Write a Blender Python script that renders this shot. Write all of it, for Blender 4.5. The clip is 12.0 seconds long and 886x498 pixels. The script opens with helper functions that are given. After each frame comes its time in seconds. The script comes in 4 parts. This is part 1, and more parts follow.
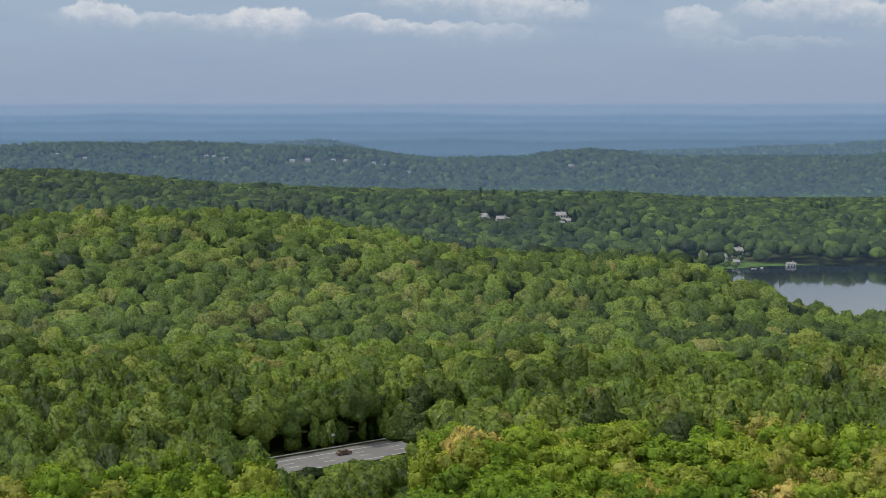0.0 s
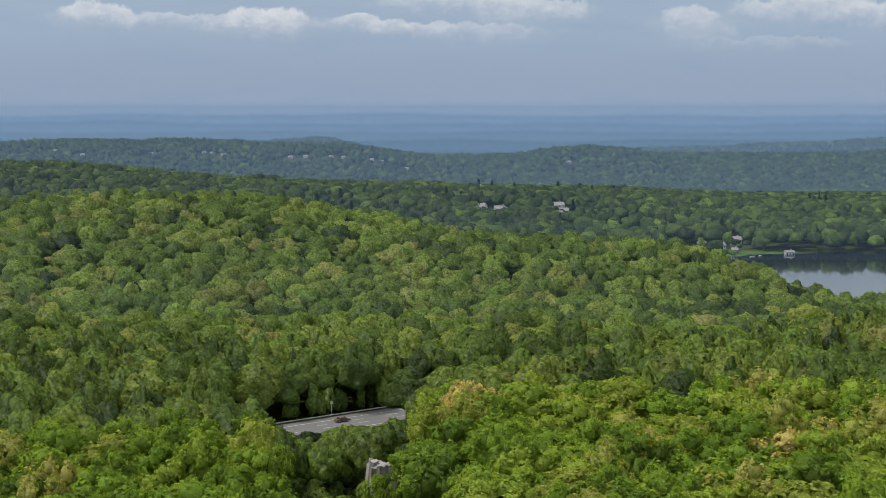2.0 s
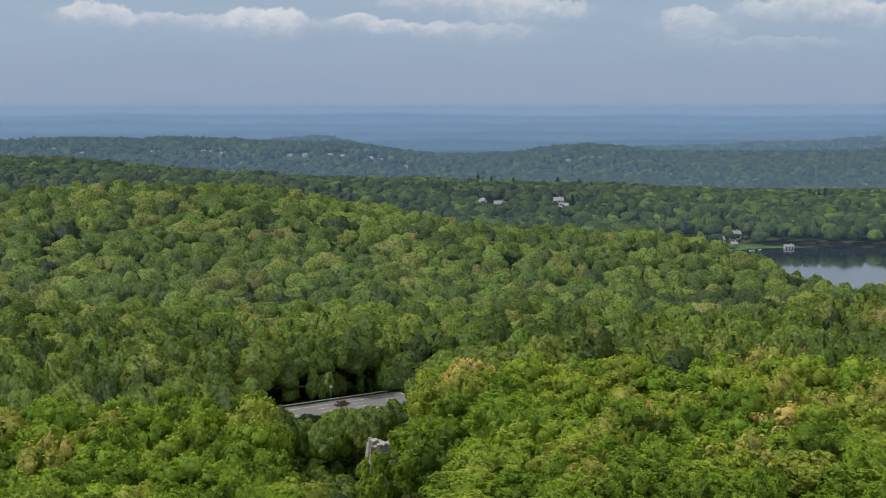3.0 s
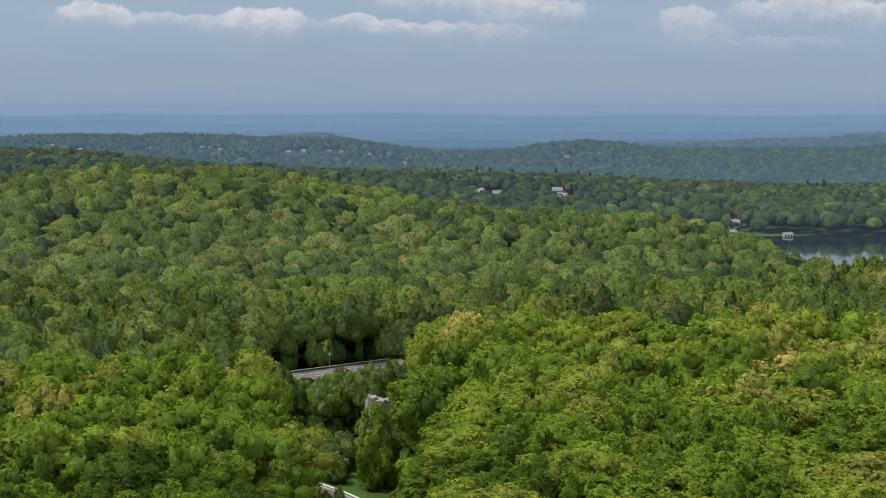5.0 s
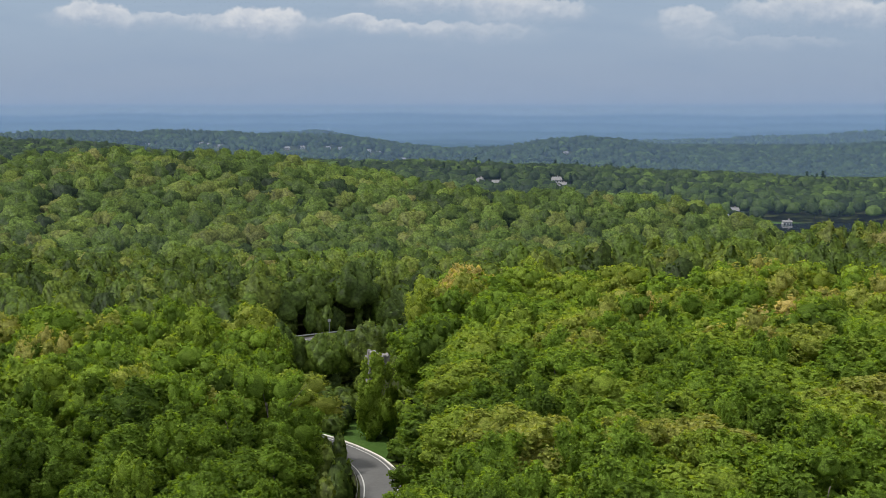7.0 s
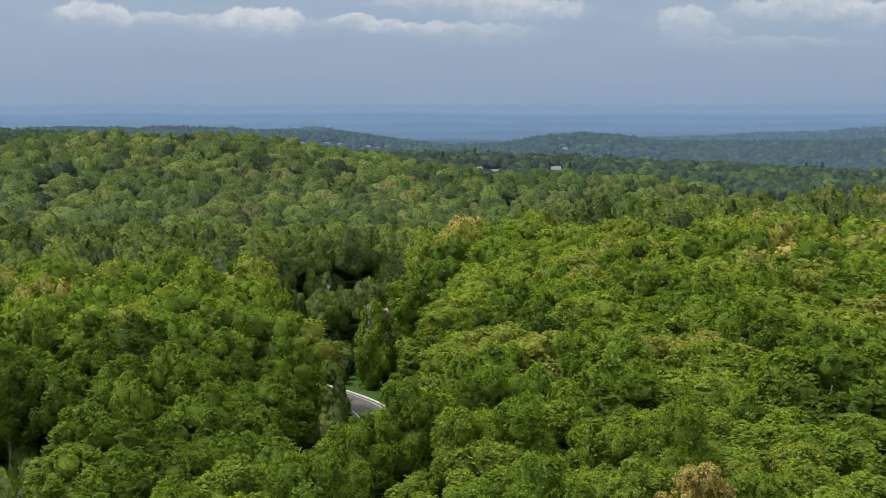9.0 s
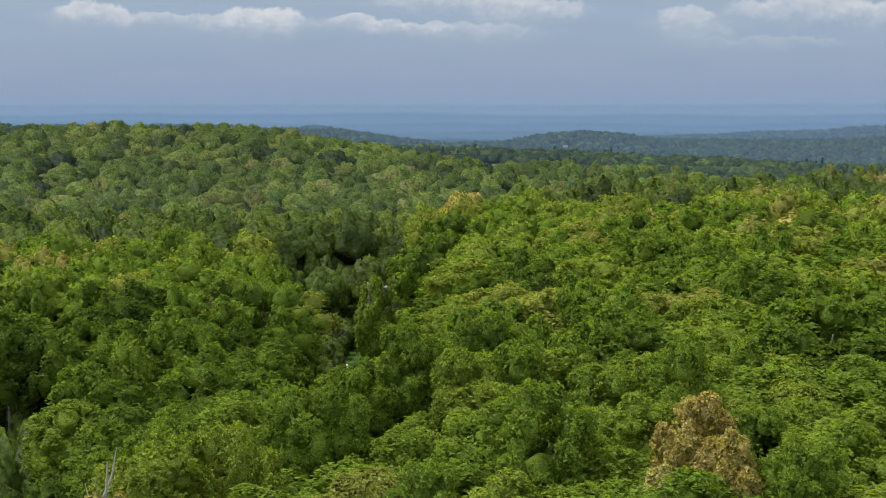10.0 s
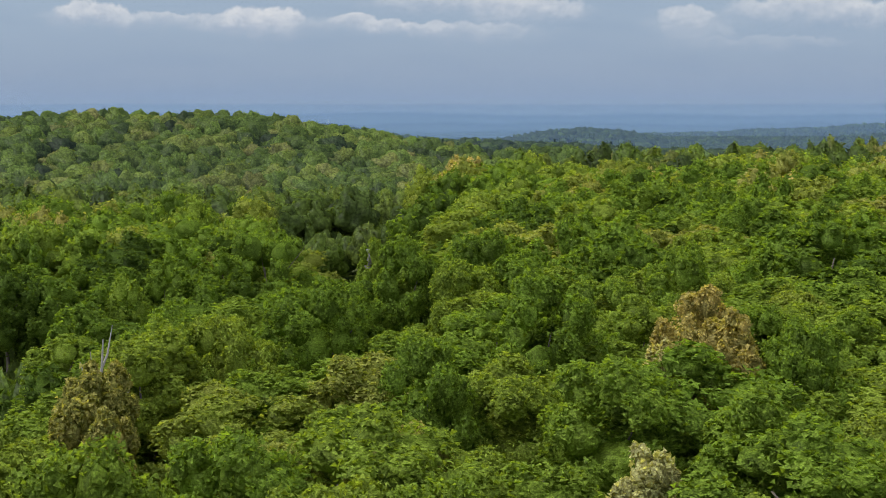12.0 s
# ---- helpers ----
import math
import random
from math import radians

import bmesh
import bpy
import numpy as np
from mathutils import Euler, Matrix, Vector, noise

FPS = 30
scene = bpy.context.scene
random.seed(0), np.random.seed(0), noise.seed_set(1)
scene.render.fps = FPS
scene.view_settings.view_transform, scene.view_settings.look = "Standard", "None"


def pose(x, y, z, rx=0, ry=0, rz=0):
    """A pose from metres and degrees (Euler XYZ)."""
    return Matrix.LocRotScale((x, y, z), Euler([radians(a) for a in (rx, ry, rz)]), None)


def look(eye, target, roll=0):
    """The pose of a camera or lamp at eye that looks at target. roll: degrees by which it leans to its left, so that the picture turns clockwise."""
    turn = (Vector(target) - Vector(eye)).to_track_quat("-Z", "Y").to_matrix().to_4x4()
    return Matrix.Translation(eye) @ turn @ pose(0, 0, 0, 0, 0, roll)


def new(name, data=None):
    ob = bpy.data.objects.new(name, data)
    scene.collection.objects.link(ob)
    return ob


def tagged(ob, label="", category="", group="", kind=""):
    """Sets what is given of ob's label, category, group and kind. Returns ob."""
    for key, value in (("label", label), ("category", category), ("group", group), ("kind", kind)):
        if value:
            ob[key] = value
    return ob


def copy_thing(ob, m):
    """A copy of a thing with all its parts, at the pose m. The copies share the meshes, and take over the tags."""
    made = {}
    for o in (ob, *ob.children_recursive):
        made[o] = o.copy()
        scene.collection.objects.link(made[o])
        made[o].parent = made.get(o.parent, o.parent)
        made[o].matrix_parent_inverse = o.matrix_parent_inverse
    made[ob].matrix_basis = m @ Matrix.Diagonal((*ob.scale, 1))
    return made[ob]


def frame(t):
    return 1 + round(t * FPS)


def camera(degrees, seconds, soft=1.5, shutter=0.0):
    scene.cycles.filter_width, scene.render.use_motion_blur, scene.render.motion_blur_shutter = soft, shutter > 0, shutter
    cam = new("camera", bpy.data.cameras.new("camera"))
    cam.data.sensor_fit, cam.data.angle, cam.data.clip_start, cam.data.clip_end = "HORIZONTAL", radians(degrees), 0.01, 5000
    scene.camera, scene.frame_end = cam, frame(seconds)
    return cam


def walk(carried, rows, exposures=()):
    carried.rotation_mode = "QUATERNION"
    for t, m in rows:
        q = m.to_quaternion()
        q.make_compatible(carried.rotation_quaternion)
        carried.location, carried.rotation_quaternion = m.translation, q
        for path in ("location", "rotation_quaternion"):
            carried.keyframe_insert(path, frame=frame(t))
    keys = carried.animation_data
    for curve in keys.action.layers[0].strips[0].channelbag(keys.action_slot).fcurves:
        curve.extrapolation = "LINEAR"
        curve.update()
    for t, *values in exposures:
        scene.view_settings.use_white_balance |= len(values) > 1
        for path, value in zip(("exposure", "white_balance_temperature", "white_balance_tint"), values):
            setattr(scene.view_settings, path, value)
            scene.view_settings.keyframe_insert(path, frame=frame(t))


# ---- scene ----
cam = camera(37.0, 12.0, 0.85)
# seconds, x, y, z, yaw, pitch, roll: a drone that sinks straight down
PATH = [
    (0.0, 0.00, 0.00, 105.00, 0.000, -6.360, 0.0),
    (0.5, -0.06, 0.05, 102.53, -0.012, -6.360, 0.0),
    (1.0, -0.13, 0.05, 100.02, -0.045, -6.360, 0.0),
    (1.5, -0.19, 0.02, 97.48, -0.075, -6.358, 0.0),
    (2.0, -0.24, -0.02, 94.96, -0.090, -6.356, 0.0),
    (2.5, -0.29, -0.10, 92.49, -0.102, -6.354, 0.0),
    (3.0, -0.34, -0.20, 90.05, -0.120, -6.353, 0.0),
    (5.0, -0.52, -0.58, 80.07, -0.185, -6.352, 0.0),
    (5.5, -0.56, -0.75, 77.58, -0.192, -6.351, 0.0),
    (6.0, -0.59, -0.95, 75.03, -0.200, -6.349, 0.0),
    (6.5, -0.61, -1.13, 72.45, -0.211, -6.349, 0.0),
    (7.0, -0.64, -1.30, 69.88, -0.223, -6.352, 0.0),
    (9.0, -0.75, -1.85, 59.72, -0.255, -6.362, 0.0),
    (9.5, -0.76, -1.96, 57.16, -0.258, -6.362, 0.0),
    (10.0, -0.75, -2.05, 54.58, -0.257, -6.358, 0.0),
    (10.5, -0.73, -2.11, 52.03, -0.256, -6.352, 0.0),
    (11.0, -0.70, -2.16, 49.74, -0.255, -6.350, 0.0),
    (11.5, -0.66, -2.21, 47.94, -0.253, -6.358, 0.0),
    (12.0, -0.64, -2.24, 47.02, -0.250, -6.372, 0.0),
]
walk(cam, [(t, pose(x, y, z, 90 + pitch, roll, yaw)) for t, x, y, z, yaw, pitch, roll in PATH])

# ---- light ----
SUN_UP, SUN_TURN = 62.0, 266.0      # degrees above the horizon; clockwise from the way ahead
sun = new("sun", bpy.data.lights.new("sun", "SUN"))
sun.data.energy, sun.data.angle, sun.data.color = 3.9, radians(9.0), (1.0, 0.95, 0.86)
sun.matrix_world = look((0, 0, 300), (-300 * math.sin(radians(SUN_TURN)), -300 * math.cos(radians(SUN_TURN)),
                                      300 - 300 * math.tan(radians(SUN_UP))))
scene.view_settings.exposure = 0.0


class Nodes:
    """Short hands for node trees."""

    def __init__(self, tree):
        self.tree = tree
        tree.nodes.clear()

    def add(self, kind, **inputs):
        node = self.tree.nodes.new("ShaderNode" + kind)
        for key, value in inputs.items():
            self.put(node, key, value)
        return node

    def put(self, node, key, value):
        socket = node.inputs[int(key[1:])] if key[0] == "i" and key[1:].isdigit() else node.inputs[key.replace("_", " ")]
        if isinstance(value, bpy.types.NodeSocket):
            self.tree.links.new(value, socket)
        else:
            socket.default_value = value

    def math(self, op, a, b=0.0, c=0.0, clamp=False):
        node = self.add("Math", i0=a, i1=b, i2=c)
        node.operation, node.use_clamp = op, clamp
        return node.outputs[0]

    def mix(self, fac, a, b, blend="MIX"):
        node = self.tree.nodes.new("ShaderNodeMix")
        node.data_type, node.blend_type = "RGBA", blend
        for k, v in ((0, fac), (6, a), (7, b)):
            if isinstance(v, bpy.types.NodeSocket):
                self.tree.links.new(v, node.inputs[k])
            else:
                node.inputs[k].default_value = v
        return node.outputs[2]

    def span(self, value, a, b, c=0.0, d=1.0, smooth=True):
        node = self.add("MapRange", i0=value, i1=a, i2=b, i3=c, i4=d)
        node.interpolation_type = "SMOOTHSTEP" if smooth else "LINEAR"
        return node.outputs[0]

    def noise(self, vector, scale, detail=3.0, rough=0.55):
        return self.add("TexNoise", Vector=vector, Scale=scale, Detail=detail, Roughness=rough).outputs[0]


def rgb(r, g, b):
    return (r, g, b, 1.0)


def build_world():
    """Sky with a hazy low band, a shelf of cloud puffs, and the far plain below the skyline, painted blue with haze."""
    world = bpy.data.worlds.new("sky")
    world.use_nodes = True
    scene.world = world
    n = Nodes(world.node_tree)
    way = n.add("TexCoord").outputs["Generated"]
    xyz = n.add("SeparateXYZ", Vector=way)
    x, y, z = xyz.outputs
    ahead = n.math("MAXIMUM", y, 0.05)
    u, v = n.math("DIVIDE", x, ahead), n.math("DIVIDE", z, ahead)
    flat = n.add("CombineXYZ", X=u, Y=v).outputs[0]
    sky = n.add("TexSky")
    sky.sky_type, sky.sun_disc = "NISHITA", False
    sky.sun_elevation, sky.sun_rotation = radians(SUN_UP), radians(SUN_TURN)
    air = n.mix(1.0, sky.outputs[0], rgb(0.085, 0.085, 0.085), "MULTIPLY")
    # overcast dome: broad grey-white cloud over the blue
    deck = n.noise(way, 2.2, 5.0)
    dome = n.mix(n.span(deck, 0.35, 0.7), rgb(1.15, 1.2, 1.25), rgb(1.95, 1.94, 1.88))
    dome = n.mix(0.8, air, dome)
    stretch = n.add("Mapping", Vector=flat, Scale=(3.0, 14.0, 1.0)).outputs[0]
    streak = n.noise(stretch, 4.0, 4.0)
    low = n.mix(n.span(v, 0.0, 0.075), rgb(0.30, 0.375, 0.50), rgb(0.345, 0.44, 0.56))
    low = n.mix(n.math("MULTIPLY", n.span(streak, 0.4, 0.75), 0.35), low, rgb(0.27, 0.36, 0.50))
    colour = n.mix(n.span(z, 0.08, 0.26), low, dome)
    # puffs: centre and half size as tangents across and up
    wob = n.add("TexNoise", Vector=flat, Scale=42.0, Detail=7.0, Roughness=0.62)
    wx = n.math("MULTIPLY", n.math("SUBTRACT", wob.outputs[0], 0.5), 0.030)
    wob2 = n.add("TexNoise", Vector=n.add("Mapping", Vector=flat, Location=(3.1, 1.7, 0)).outputs[0], Scale=48.0, Detail=7.0, Roughness=0.62)
    wy = n.math("MULTIPLY", n.math("SUBTRACT", wob2.outputs[0], 0.5), 0.022)
    uu, vv = n.math("ADD", u, wx), n.math("ADD", v, wy)
    billow = n.noise(n.add("Mapping", Vector=flat, Scale=(1.0, 1.6, 1.0)).outputs[0], 75.0, 6.0, 0.6)
    puffs = [(-0.268, 0.0655, 0.020, 0.0075, 0.62), (-0.245, 0.0640, 0.019, 0.0065, 0.62), (-0.205, 0.0600, 0.034, 0.0050, 0.40),
             (-0.128, 0.0600, 0.036, 0.0080, 0.75), (-0.155, 0.0585, 0.030, 0.0050, 0.45), (-0.062, 0.0585, 0.022, 0.0050, 0.60),
             (-0.035, 0.0565, 0.022, 0.0045, 0.45), (-0.010, 0.0550, 0.022, 0.0045, 0.40), (0.030, 0.0525, 0.045, 0.0055, 0.34),
             (0.055, 0.0700, 0.032, 0.0085, 0.60), (0.095, 0.0680, 0.020, 0.0055, 0.45), (0.000, 0.0740, 0.050, 0.0050, 0.50),
             (0.188, 0.0615, 0.024, 0.0080, 0.48), (0.285, 0.0700, 0.050, 0.0080, 0.55), (0.340, 0.0660, 0.050, 0.0075, 0.42),
             (0.235, 0.0680, 0.022, 0.0060, 0.40), (0.250, 0.0440, 0.060, 0.0035, 0.16), (0.195, 0.0500, 0.030, 0.0080, 0.15), (-0.345, 0.0620, 0.012, 0.0050, 0.5)]
    for cu, cv, su, sv, much in puffs:
        du = n.math("DIVIDE", n.math("SUBTRACT", uu, cu), su)
        dv = n.math("DIVIDE", n.math("SUBTRACT", vv, cv), sv * 1.35)
        # crisp domed head, foot that melts into the haze
        far = n.math("SQRT", n.math("ADD", n.math("MULTIPLY", du, du), n.math("MULTIPLY", dv, dv)))
        head = n.span(far, 1.05, 0.72)
        foot = n.span(far, 1.7, 0.1)
        body = n.mix(n.span(dv, -0.35, 0.35), foot, head)
        body = n.math("MULTIPLY", body, min(1.0, much * 1.35))
        light = n.math("ADD", n.span(dv, -0.9, 0.9, 0.0, 0.75), n.span(billow, 0.3, 0.7, -0.15, 0.3))
        tone = n.mix(light, rgb(0.40, 0.47, 0.58), rgb(0.70, 0.72, 0.75))
        colour = n.mix(body, colour, tone)
    # the plain under the skyline, haze painted into the colour of each ridge
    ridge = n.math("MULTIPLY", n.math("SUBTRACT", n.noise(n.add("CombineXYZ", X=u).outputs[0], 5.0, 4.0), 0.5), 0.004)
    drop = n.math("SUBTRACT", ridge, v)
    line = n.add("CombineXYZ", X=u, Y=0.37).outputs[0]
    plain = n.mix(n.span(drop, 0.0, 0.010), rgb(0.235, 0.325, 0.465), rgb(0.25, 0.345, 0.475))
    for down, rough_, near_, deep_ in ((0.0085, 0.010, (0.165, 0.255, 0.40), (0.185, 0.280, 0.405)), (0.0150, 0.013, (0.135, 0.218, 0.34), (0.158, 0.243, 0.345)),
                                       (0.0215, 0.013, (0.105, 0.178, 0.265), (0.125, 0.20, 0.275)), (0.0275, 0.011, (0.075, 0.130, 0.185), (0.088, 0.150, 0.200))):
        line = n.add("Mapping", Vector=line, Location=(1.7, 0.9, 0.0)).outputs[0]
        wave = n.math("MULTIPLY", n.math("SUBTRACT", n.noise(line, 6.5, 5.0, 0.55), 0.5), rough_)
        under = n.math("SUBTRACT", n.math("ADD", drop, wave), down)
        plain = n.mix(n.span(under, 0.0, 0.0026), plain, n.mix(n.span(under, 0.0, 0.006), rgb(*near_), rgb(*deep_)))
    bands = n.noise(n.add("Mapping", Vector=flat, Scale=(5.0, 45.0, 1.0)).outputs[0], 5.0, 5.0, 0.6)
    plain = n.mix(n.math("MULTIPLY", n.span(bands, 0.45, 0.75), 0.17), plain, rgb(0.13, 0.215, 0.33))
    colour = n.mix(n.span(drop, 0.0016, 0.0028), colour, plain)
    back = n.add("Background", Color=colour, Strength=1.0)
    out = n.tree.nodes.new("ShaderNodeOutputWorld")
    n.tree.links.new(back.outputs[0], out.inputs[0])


build_world()


# ---- materials ----
def material(name):
    mat = bpy.data.materials.new(name)
    mat.use_nodes = True
    n = Nodes(mat.node_tree)
    return mat, n


def finish(n, shader):
    out = n.tree.nodes.new("ShaderNodeOutputMaterial")
    n.tree.links.new(shader, out.inputs[0])


def ramp(n, value, stops):
    node = n.add("ValToRGB", Fac=value)
    el = node.color_ramp.elements
    while len(el) < len(stops):
        el.new(1.0)
    for e, (p, c) in zip(el, stops):
        e.position, e.color = p, rgb(*c)
    return node.outputs[0]


LEAF = [(0.0, (0.030, 0.057, 0.014)), (0.2, (0.080, 0.132, 0.019)), (0.45, (0.145, 0.228, 0.029)), (0.64, (0.205, 0.268, 0.040)),
        (0.76, (0.235, 0.242, 0.066)), (0.88, (0.40, 0.33, 0.12)), (1.0, (0.42, 0.42, 0.20))]


def foliage(name, single, wander=0.22):
    """Leaves: a hue for each tree (single: from the object, else from its tint), small changes from leaf to leaf."""
    mat, n = material(name)
    tint = n.tree.nodes.new("ShaderNodeAttribute")
    tint.attribute_name = "tint"
    hue = tint.outputs["Fac"]
    geo = n.add("NewGeometry")
    if single:
        hue = n.math("ADD", hue, n.math("MULTIPLY", n.math("SUBTRACT", n.add("ObjectInfo").outputs["Random"], 0.5), wander))
    leaf = n.math("MULTIPLY", n.math("SUBTRACT", geo.outputs["Random Per Island"], 0.5), 0.07)
    place = geo.outputs["Position"]
    patch = n.math("MULTIPLY", n.math("SUBTRACT", n.noise(place, 0.3, 3.0), 0.5), 0.09 if single else 0.05)
    stand = n.math("MULTIPLY", n.math("SUBTRACT", n.noise(place, 0.022, 2.0), 0.5), 0.22)
    hue = n.math("ADD", n.math("ADD", n.math("ADD", hue, leaf), patch), stand, clamp=True)
    colour = ramp(n, hue, LEAF)
    # leaf tufts: shade of the gaps painted in dark, plus a random tone per spray
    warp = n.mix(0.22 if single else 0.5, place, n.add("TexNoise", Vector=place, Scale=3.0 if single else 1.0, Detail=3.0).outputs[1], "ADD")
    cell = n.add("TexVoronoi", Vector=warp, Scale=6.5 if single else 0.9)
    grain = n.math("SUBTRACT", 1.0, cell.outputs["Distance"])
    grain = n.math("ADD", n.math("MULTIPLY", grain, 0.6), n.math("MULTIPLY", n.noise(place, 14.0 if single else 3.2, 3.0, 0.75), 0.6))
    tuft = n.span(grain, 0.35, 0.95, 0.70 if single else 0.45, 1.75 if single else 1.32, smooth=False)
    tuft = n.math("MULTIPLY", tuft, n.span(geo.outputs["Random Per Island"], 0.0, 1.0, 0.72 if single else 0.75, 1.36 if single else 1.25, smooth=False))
    if not single:
        colour = n.mix(0.07, colour, rgb(0.135, 0.15, 0.125))
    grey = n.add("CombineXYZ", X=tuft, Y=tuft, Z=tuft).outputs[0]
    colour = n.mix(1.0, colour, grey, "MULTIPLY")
    relief = n.add("Bump", Strength=0.9, Distance=0.25 if single else 0.9, Height=grain).outputs[0]
    diff = n.add("BsdfDiffuse", Color=colour, Roughness=0.6, Normal=relief)
    back = n.mix(1.0, colour, rgb(1.25, 1.2, 0.5), "MULTIPLY")
    trans = n.add("BsdfTranslucent", Color=back)
    mixed = n.add("MixShader", Fac=0.44 if single else 0.40)
    n.tree.links.new(diff.outputs[0], mixed.inputs[1])
    n.tree.links.new(trans.outputs[0], mixed.inputs[2])
    sheen = n.add("BsdfGlossy", Color=rgb(0.8, 0.85, 0.9), Roughness=0.55)
    top = n.add("MixShader", Fac=0.003 if single else 0.009)
    n.tree.links.new(mixed.outputs[0], top.inputs[1])
    n.tree.links.new(sheen.outputs[0], top.inputs[2])
    finish(n, top.outputs[0])
    return mat


def surface(name, colours, scale, rough=0.85, bump=0.0, fine=8.0, metal=0.0, gloss=0.5):
    """A plain matt surface whose colour wanders between the given ones at two scales."""
    mat, n = material(name)
    place = n.add("NewGeometry").outputs["Position"]
    big, small = n.noise(place, scale, 4.0), n.noise(place, scale * fine, 5.0, 0.65)
    value = n.math("ADD", n.math("MULTIPLY", big, 0.6), n.math("MULTIPLY", small, 0.4))
    step = 1.0 / (len(colours) - 1)
    colour = ramp(n, n.span(value, 0.3, 0.7, smooth=False), [(i * step, c) for i, c in enumerate(colours)])
    shader = n.add("BsdfPrincipled", Base_Color=colour, Roughness=rough, Metallic=metal, Specular_IOR_Level=gloss)
    if bump:
        relief = n.add("Bump", Strength=bump, Distance=0.2, Height=small)
        n.tree.links.new(relief.outputs[0], shader.inputs["Normal"])
    finish(n, shader.outputs[0])
    return mat


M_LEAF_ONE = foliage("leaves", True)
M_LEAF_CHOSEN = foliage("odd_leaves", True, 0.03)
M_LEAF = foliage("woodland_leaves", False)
M_BARK = surface("bark", [(0.06, 0.05, 0.04), (0.14, 0.12, 0.10), (0.2, 0.18, 0.16)], 1.2, 0.9, 0.6)
M_SOIL = surface("forest_floor", [(0.02, 0.026, 0.008), (0.035, 0.045, 0.012), (0.05, 0.05, 0.02)], 0.05, 0.95, 0.5, gloss=0.1)
M_GRASS = surface("grass", [(0.030, 0.060, 0.012), (0.042, 0.085, 0.016), (0.06, 0.10, 0.024)], 0.12, 0.9, 0.8, gloss=0.08)
M_ROAD = surface("asphalt", [(0.070, 0.069, 0.070), (0.088, 0.087, 0.088), (0.105, 0.104, 0.104)], 0.15, 0.85, 0.15)
M_LINE = surface("road_paint", [(0.34, 0.34, 0.33), (0.45, 0.45, 0.44)], 1.0, 0.7)
M_STEEL = surface("galvanised_steel", [(0.45, 0.46, 0.47), (0.6, 0.61, 0.62)], 0.6, 0.45, metal=0.6)
M_ROCK = surface("rock", [(0.10, 0.095, 0.09), (0.21, 0.20, 0.19), (0.31, 0.295, 0.28)], 0.35, 0.9, 0.8)
M_WALLS = surface("white_siding", [(0.34, 0.34, 0.34), (0.46, 0.46, 0.46)], 0.2, 0.7)
M_BRICKISH = surface("tan_siding", [(0.26, 0.22, 0.2), (0.36, 0.31, 0.28)], 0.2, 0.8)
M_ROOF = surface("shingle_roof", [(0.12, 0.12, 0.125), (0.2, 0.195, 0.19)], 0.4, 0.9)
M_PANE = surface("dark_pane", [(0.02, 0.025, 0.03), (0.04, 0.045, 0.05)], 0.5, 0.15)
M_CAR = surface("car_paint", [(0.10, 0.06, 0.05), (0.14, 0.09, 0.07)], 0.3, 0.35, metal=0.3)
M_RUBBER = surface("tyre_rubber", [(0.012, 0.012, 0.012), (0.03, 0.03, 0.03)], 2.0, 0.8)


def water_material():
    mat, n = material("lake_water")
    place = n.add("NewGeometry").outputs["Position"]
    long = n.add("Mapping", Vector=place, Scale=(0.25, 1.0, 1.0)).outputs[0]
    relief = n.add("Bump", Strength=0.12, Distance=0.05, Height=n.noise(long, 0.6, 3.0))
    shader = n.add("BsdfPrincipled", Base_Color=rgb(0.015, 0.022, 0.025), Roughness=0.06, IOR=1.33)
    n.tree.links.new(relief.outputs[0], shader.inputs["Normal"])
    finish(n, shader.outputs[0])
    return mat


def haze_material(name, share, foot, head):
    """Stands in for moist air: a thin blue sheet that scatters a share of the light and thins out with height."""
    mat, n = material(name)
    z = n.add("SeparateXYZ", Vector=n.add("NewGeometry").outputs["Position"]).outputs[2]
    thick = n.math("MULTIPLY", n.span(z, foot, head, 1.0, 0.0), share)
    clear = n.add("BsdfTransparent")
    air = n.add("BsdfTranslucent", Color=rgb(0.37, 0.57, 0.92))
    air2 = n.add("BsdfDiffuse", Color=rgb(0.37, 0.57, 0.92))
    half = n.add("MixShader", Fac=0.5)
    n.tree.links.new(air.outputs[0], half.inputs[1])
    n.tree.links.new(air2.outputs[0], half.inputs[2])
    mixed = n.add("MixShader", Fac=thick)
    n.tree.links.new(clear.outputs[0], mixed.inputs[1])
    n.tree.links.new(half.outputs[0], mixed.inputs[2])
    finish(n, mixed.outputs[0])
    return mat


M_WATER = water_material()


# ---- the lie of the land ----
def bell(x, y, cx, cy, left, right, near, far):
    sx, sy = np.where(x < cx, left, right), np.where(y < cy, near, far)
    return np.exp(-0.5 * (((x - cx) / sx) ** 2 + ((y - cy) / sy) ** 2))


def smooth(a, b, v):
    t = np.clip((v - a) / (b - a), 0, 1)
    return t * t * (3 - 2 * t)


def ripple(x, y, size, seed=0.0):
    a = np.sin(x / size + 1.3 * np.sin(y / size * 0.7 + seed) + seed)
    b = np.sin(y / size * 1.1 + 1.7 * np.sin(x / size * 0.6 - seed) + 2 * seed)
    return a * b


